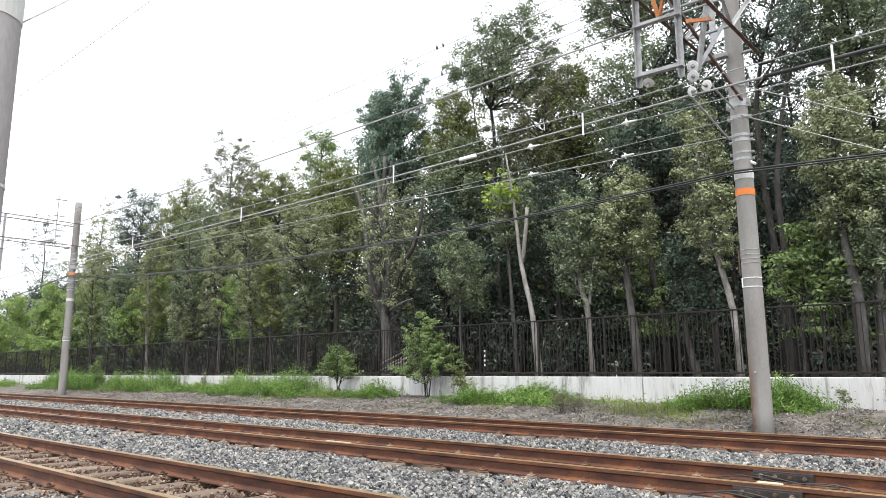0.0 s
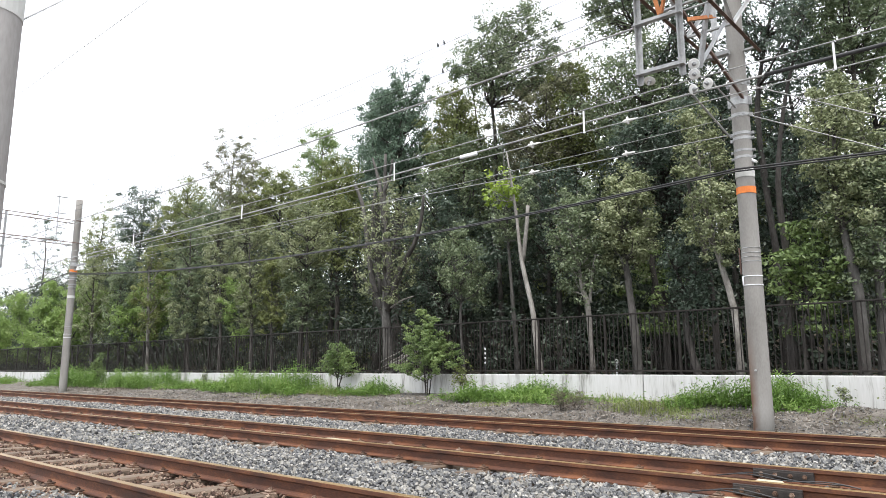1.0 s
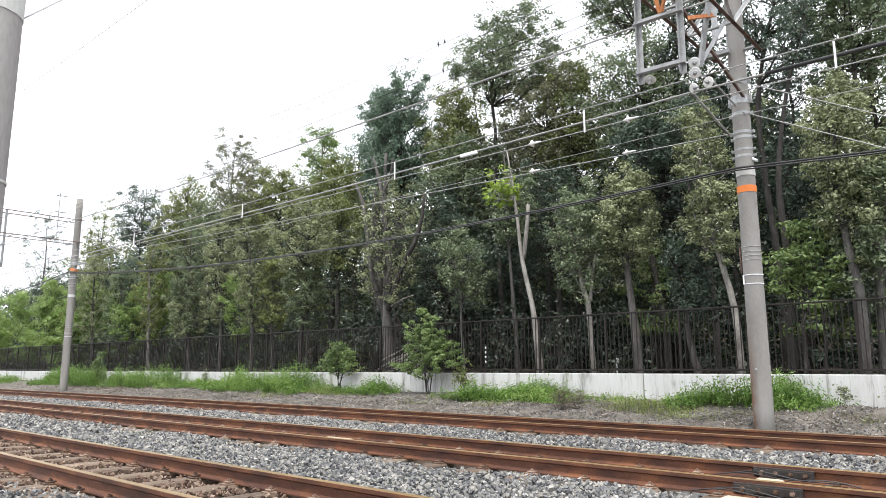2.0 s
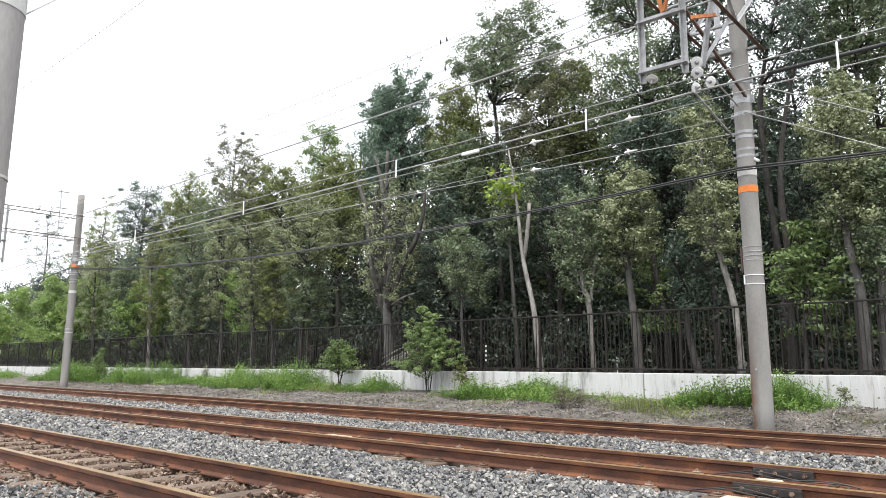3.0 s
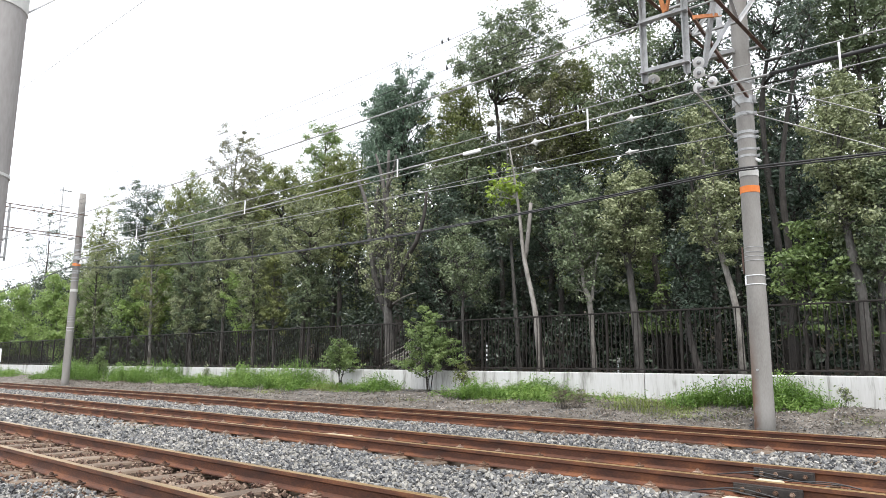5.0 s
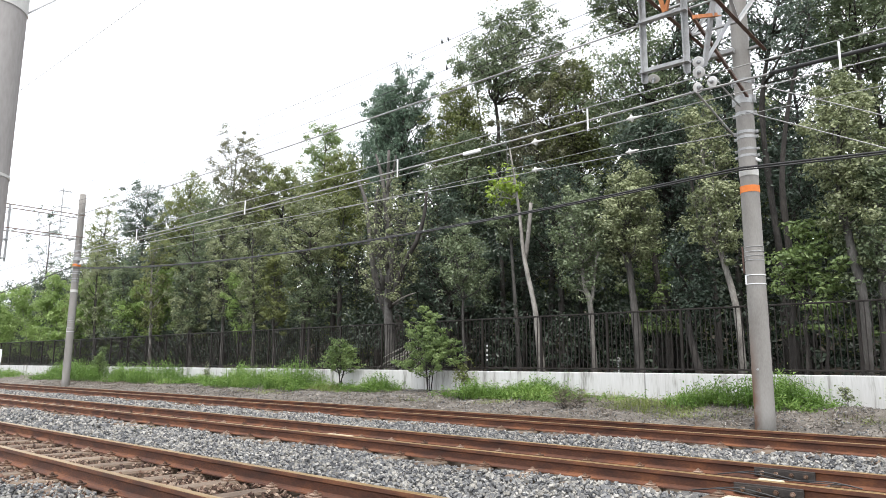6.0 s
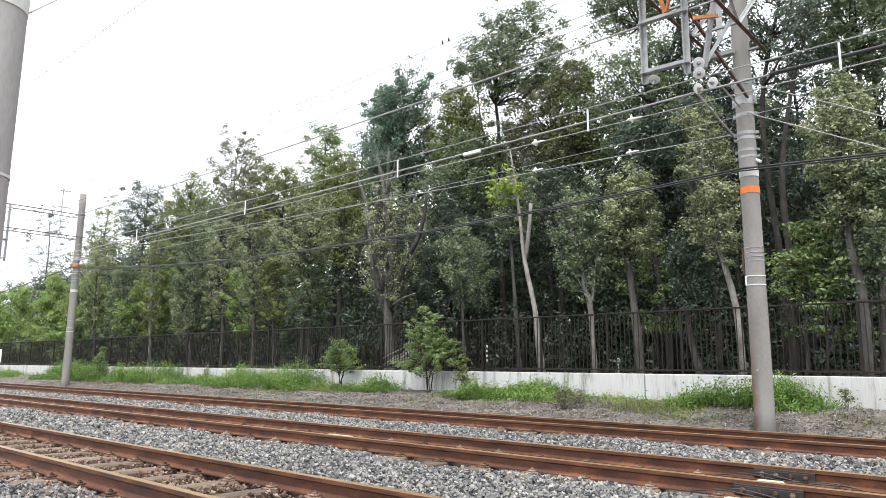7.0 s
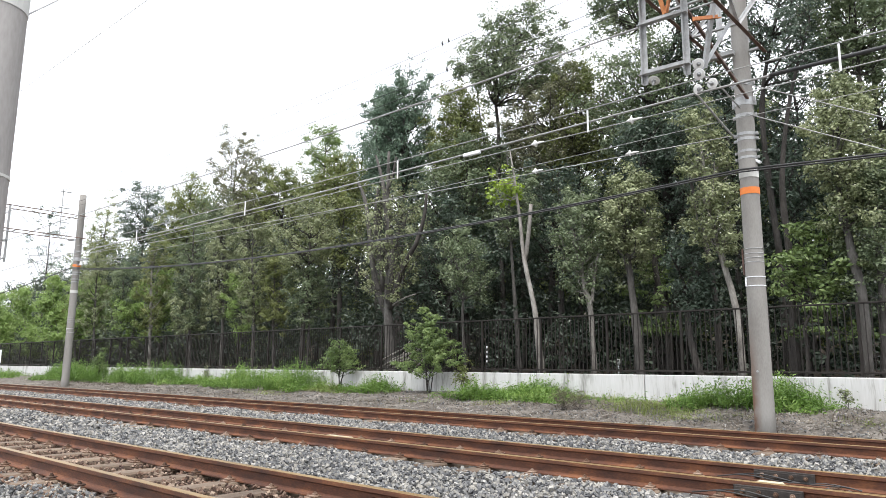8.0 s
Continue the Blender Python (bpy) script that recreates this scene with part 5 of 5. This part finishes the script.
def build_far_pole():
    p = thing("twin_pole", pose(-67.5, 18.2, 0.5), "pair of weathered posts standing among the bamboo", "utility pole")
    for dx in (-0.55, 0.55):
        bm = bmesh.new()
        tube(bm, [(dx, 0, -0.3), (dx * 0.9, 0, 8.3)], [0.13, 0.1], 10)
        part("post", bm, M_BARK, p)
    for z in (7.8, 8.2):
        bm = bmesh.new()
        box(bm, (-1.0, -0.07, z - 0.07), (1.0, 0.07, z + 0.07), 0.01)
        part("crossarm", bm, M_BARK, p)


build_far_pole()


def build_globe_lamp():
    g = thing("globe_lamp", pose(-11.2, 21.2, ground_z(-11.2, 21.2) - 0.3), "white globe lamp on a thin post in the wood", "lamp")
    bm = bmesh.new()
    tube(bm, [(0, 0, -0.2), (0, 0, 0.75)], 0.03, 8)
    part("post", bm, M_WHITE, g)
    bm = bmesh.new()
    bmesh.ops.create_icosphere(bm, subdivisions=3, radius=0.10, matrix=pose(0, 0, 0.84))
    part("globe", bm, M_PALEBAND, g, smooth=True)


build_globe_lamp()


def build_pole_arms():
    """A lamp arm on the far pole and a cable bracket on the nearer one."""
    a = thing("lamp_arm", pose(-36.4, 13.5, 0), "pale steel arm with two small lamps on the far pole", "lamp")
    bm = bmesh.new()
    box(bm, (0.15, -0.05, 5.93), (1.6, 0.05, 6.0), 0.01)
    part("arm", bm, M_GALV, a)
    for x in (0.75, 1.25):
        bm = bmesh.new()
        lathe(bm, [(0.04, 0.2), (0.07, 0.1), (0.09, 0.0)], 12, pose(x, 0, 5.72))
        part("lamp_head", bm, M_PORC, a)
    c = thing("cable_bracket", pose(-4.35, 13.5, 0), "small pale cable bracket clamped to the concrete pole", "bracket")
    bm = bmesh.new()
    box(bm, (0.15, -0.05, 4.83), (0.32, 0.03, 4.88), 0.008, Matrix.Rotation(radians(35), 3, "Y"))
    part("arm", bm, M_WHITE, c)
    bm = bmesh.new()
    lathe(bm, [(0.03, 0), (0.045, 0.02), (0.045, 0.08), (0.02, 0.1)], 12, pose(0.2, -0.05, 4.62))
    part("insulator", bm, M_PORC, c)


build_pole_arms()
wire("feeder_sleeve", [(-3.15, 11.25, 5.56 - 0.01), (9, 11.25, 5.56 - 0.09)], 0.032, M_BLACK, "black sheathed stretch of the thick wire")
wire("cross_wire", [(-4.3, 1.17, 2.88), (-10.41, 4.0, 6.85)], 0.006, M_WIRE, "thin steel wire rising from the near pole")
wire("contact_wire", [(x, 3.4, 5.2) for x in XS], 0.0035, M_WIRE, "thin contact wire over a rusty track")


def build_wood_clutter():
    """Cut branches heaped behind the fence, and a white banded stake."""
    rng = np.random.default_rng(8)
    for i in range(16):
        bm = bmesh.new()
        ln, a = rng.uniform(1.0, 1.9), rng.uniform(-0.35, 0.35)
        p = [(-ln / 2, 0, -0.25), (-ln / 6, rng.normal(0, 0.05), -0.02 + rng.normal(0, 0.04)), (ln / 6, rng.normal(0, 0.05), 0.12 + rng.normal(0, 0.04)), (ln / 2, 0, 0.42)]
        tube(bm, p, [0.035, 0.03, 0.025, 0.015], 6)
        b = part("cut_branch", bm, M_PALEBARK, smooth=True)
        b.matrix_basis = pose(-18.0 + rng.uniform(-0.7, 0.7), 18.0 + rng.uniform(-0.25, 0.4), 0.92 + 0.05 * i % 0.6 + 0.05, 0, 0, math.degrees(a))
        tagged(b, "pale cut branch heaped behind the fence", "branch", "heap of cut branches")
    st = thing("marker_stake", pose(-14.3, 18.2, ground_z(-14.3, 18.2)), "white stake with dark bands behind the fence", "stake")
    for i in range(4):
        bm = bmesh.new()
        box(bm, (-0.02, -0.02, 0.55 + 0.15 * i), (0.02, 0.02, 0.62 + 0.15 * i), 0.006)
        part("white_band", bm, M_WHITE, st)
    bm = bmesh.new()
    tube(bm, [(0, 0, -0.2), (0, 0, 1.15)], 0.018, 8)
    part("post", bm, M_BLACK, st)


build_wood_clutter()


# ---- apartment building behind the wood ----
def build_apartment():
    a = thing("apartment_building", pose(-56, 92, 7.5, 0, 0, 20), "distant beige and brick-red apartment building behind the trees", "building")
    bm = bmesh.new()
    box(bm, (-16, -5, 0), (16, 5, 17))
    part("wall", bm, M_TILEWALL, a)
    bm = bmesh.new()
    box(bm, (-16.3, -5.3, 17), (16.3, 5.3, 17.5), 0.05)
    part("roof", bm, M_PALEBAND, a)
    bm = bmesh.new()
    box(bm, (-0.9, -0.04, 0), (0.9, 0.04, 1.9))
    win = bpy.data.meshes.new("window")
    bm.to_mesh(win)
    bm.free()
    win.materials.append(M_PANE)
    bm = bmesh.new()
    box(bm, (-1.5, -1.2, 0), (1.5, 0, 0.15))
    box(bm, (-1.5, -1.2, 0.15), (1.5, -1.1, 1.1))
    bal = bpy.data.meshes.new("balcony")
    bm.to_mesh(bal)
    bm.free()
    bal.materials.append(M_WHITE)
    for f in range(6):
        for k in range(8):
            part("window", win, None, a).location = (-14 + 4 * k, -5.03, 0.6 + 2.8 * f)
            part("balcony", bal, None, a).location = (-14 + 4 * k, -5.0, 0.3 + 2.8 * f)


M_TILEWALL = mat("beige_tile_wall", [(0.2, (0.42, 0.27, 0.2)), (0.5, (0.52, 0.36, 0.28)), (0.85, (0.6, 0.45, 0.37))], scale=0.8, fine=12, bump=0.1, rough=0.7)
M_PANE = mat("dark_window_glass", [(0.2, (0.03, 0.035, 0.04)), (0.8, (0.06, 0.07, 0.08))], scale=1, fine=8, bump=0, rough=0.08)
build_apartment()


def motions():
    """Nothing but the camera moves."""


motions()
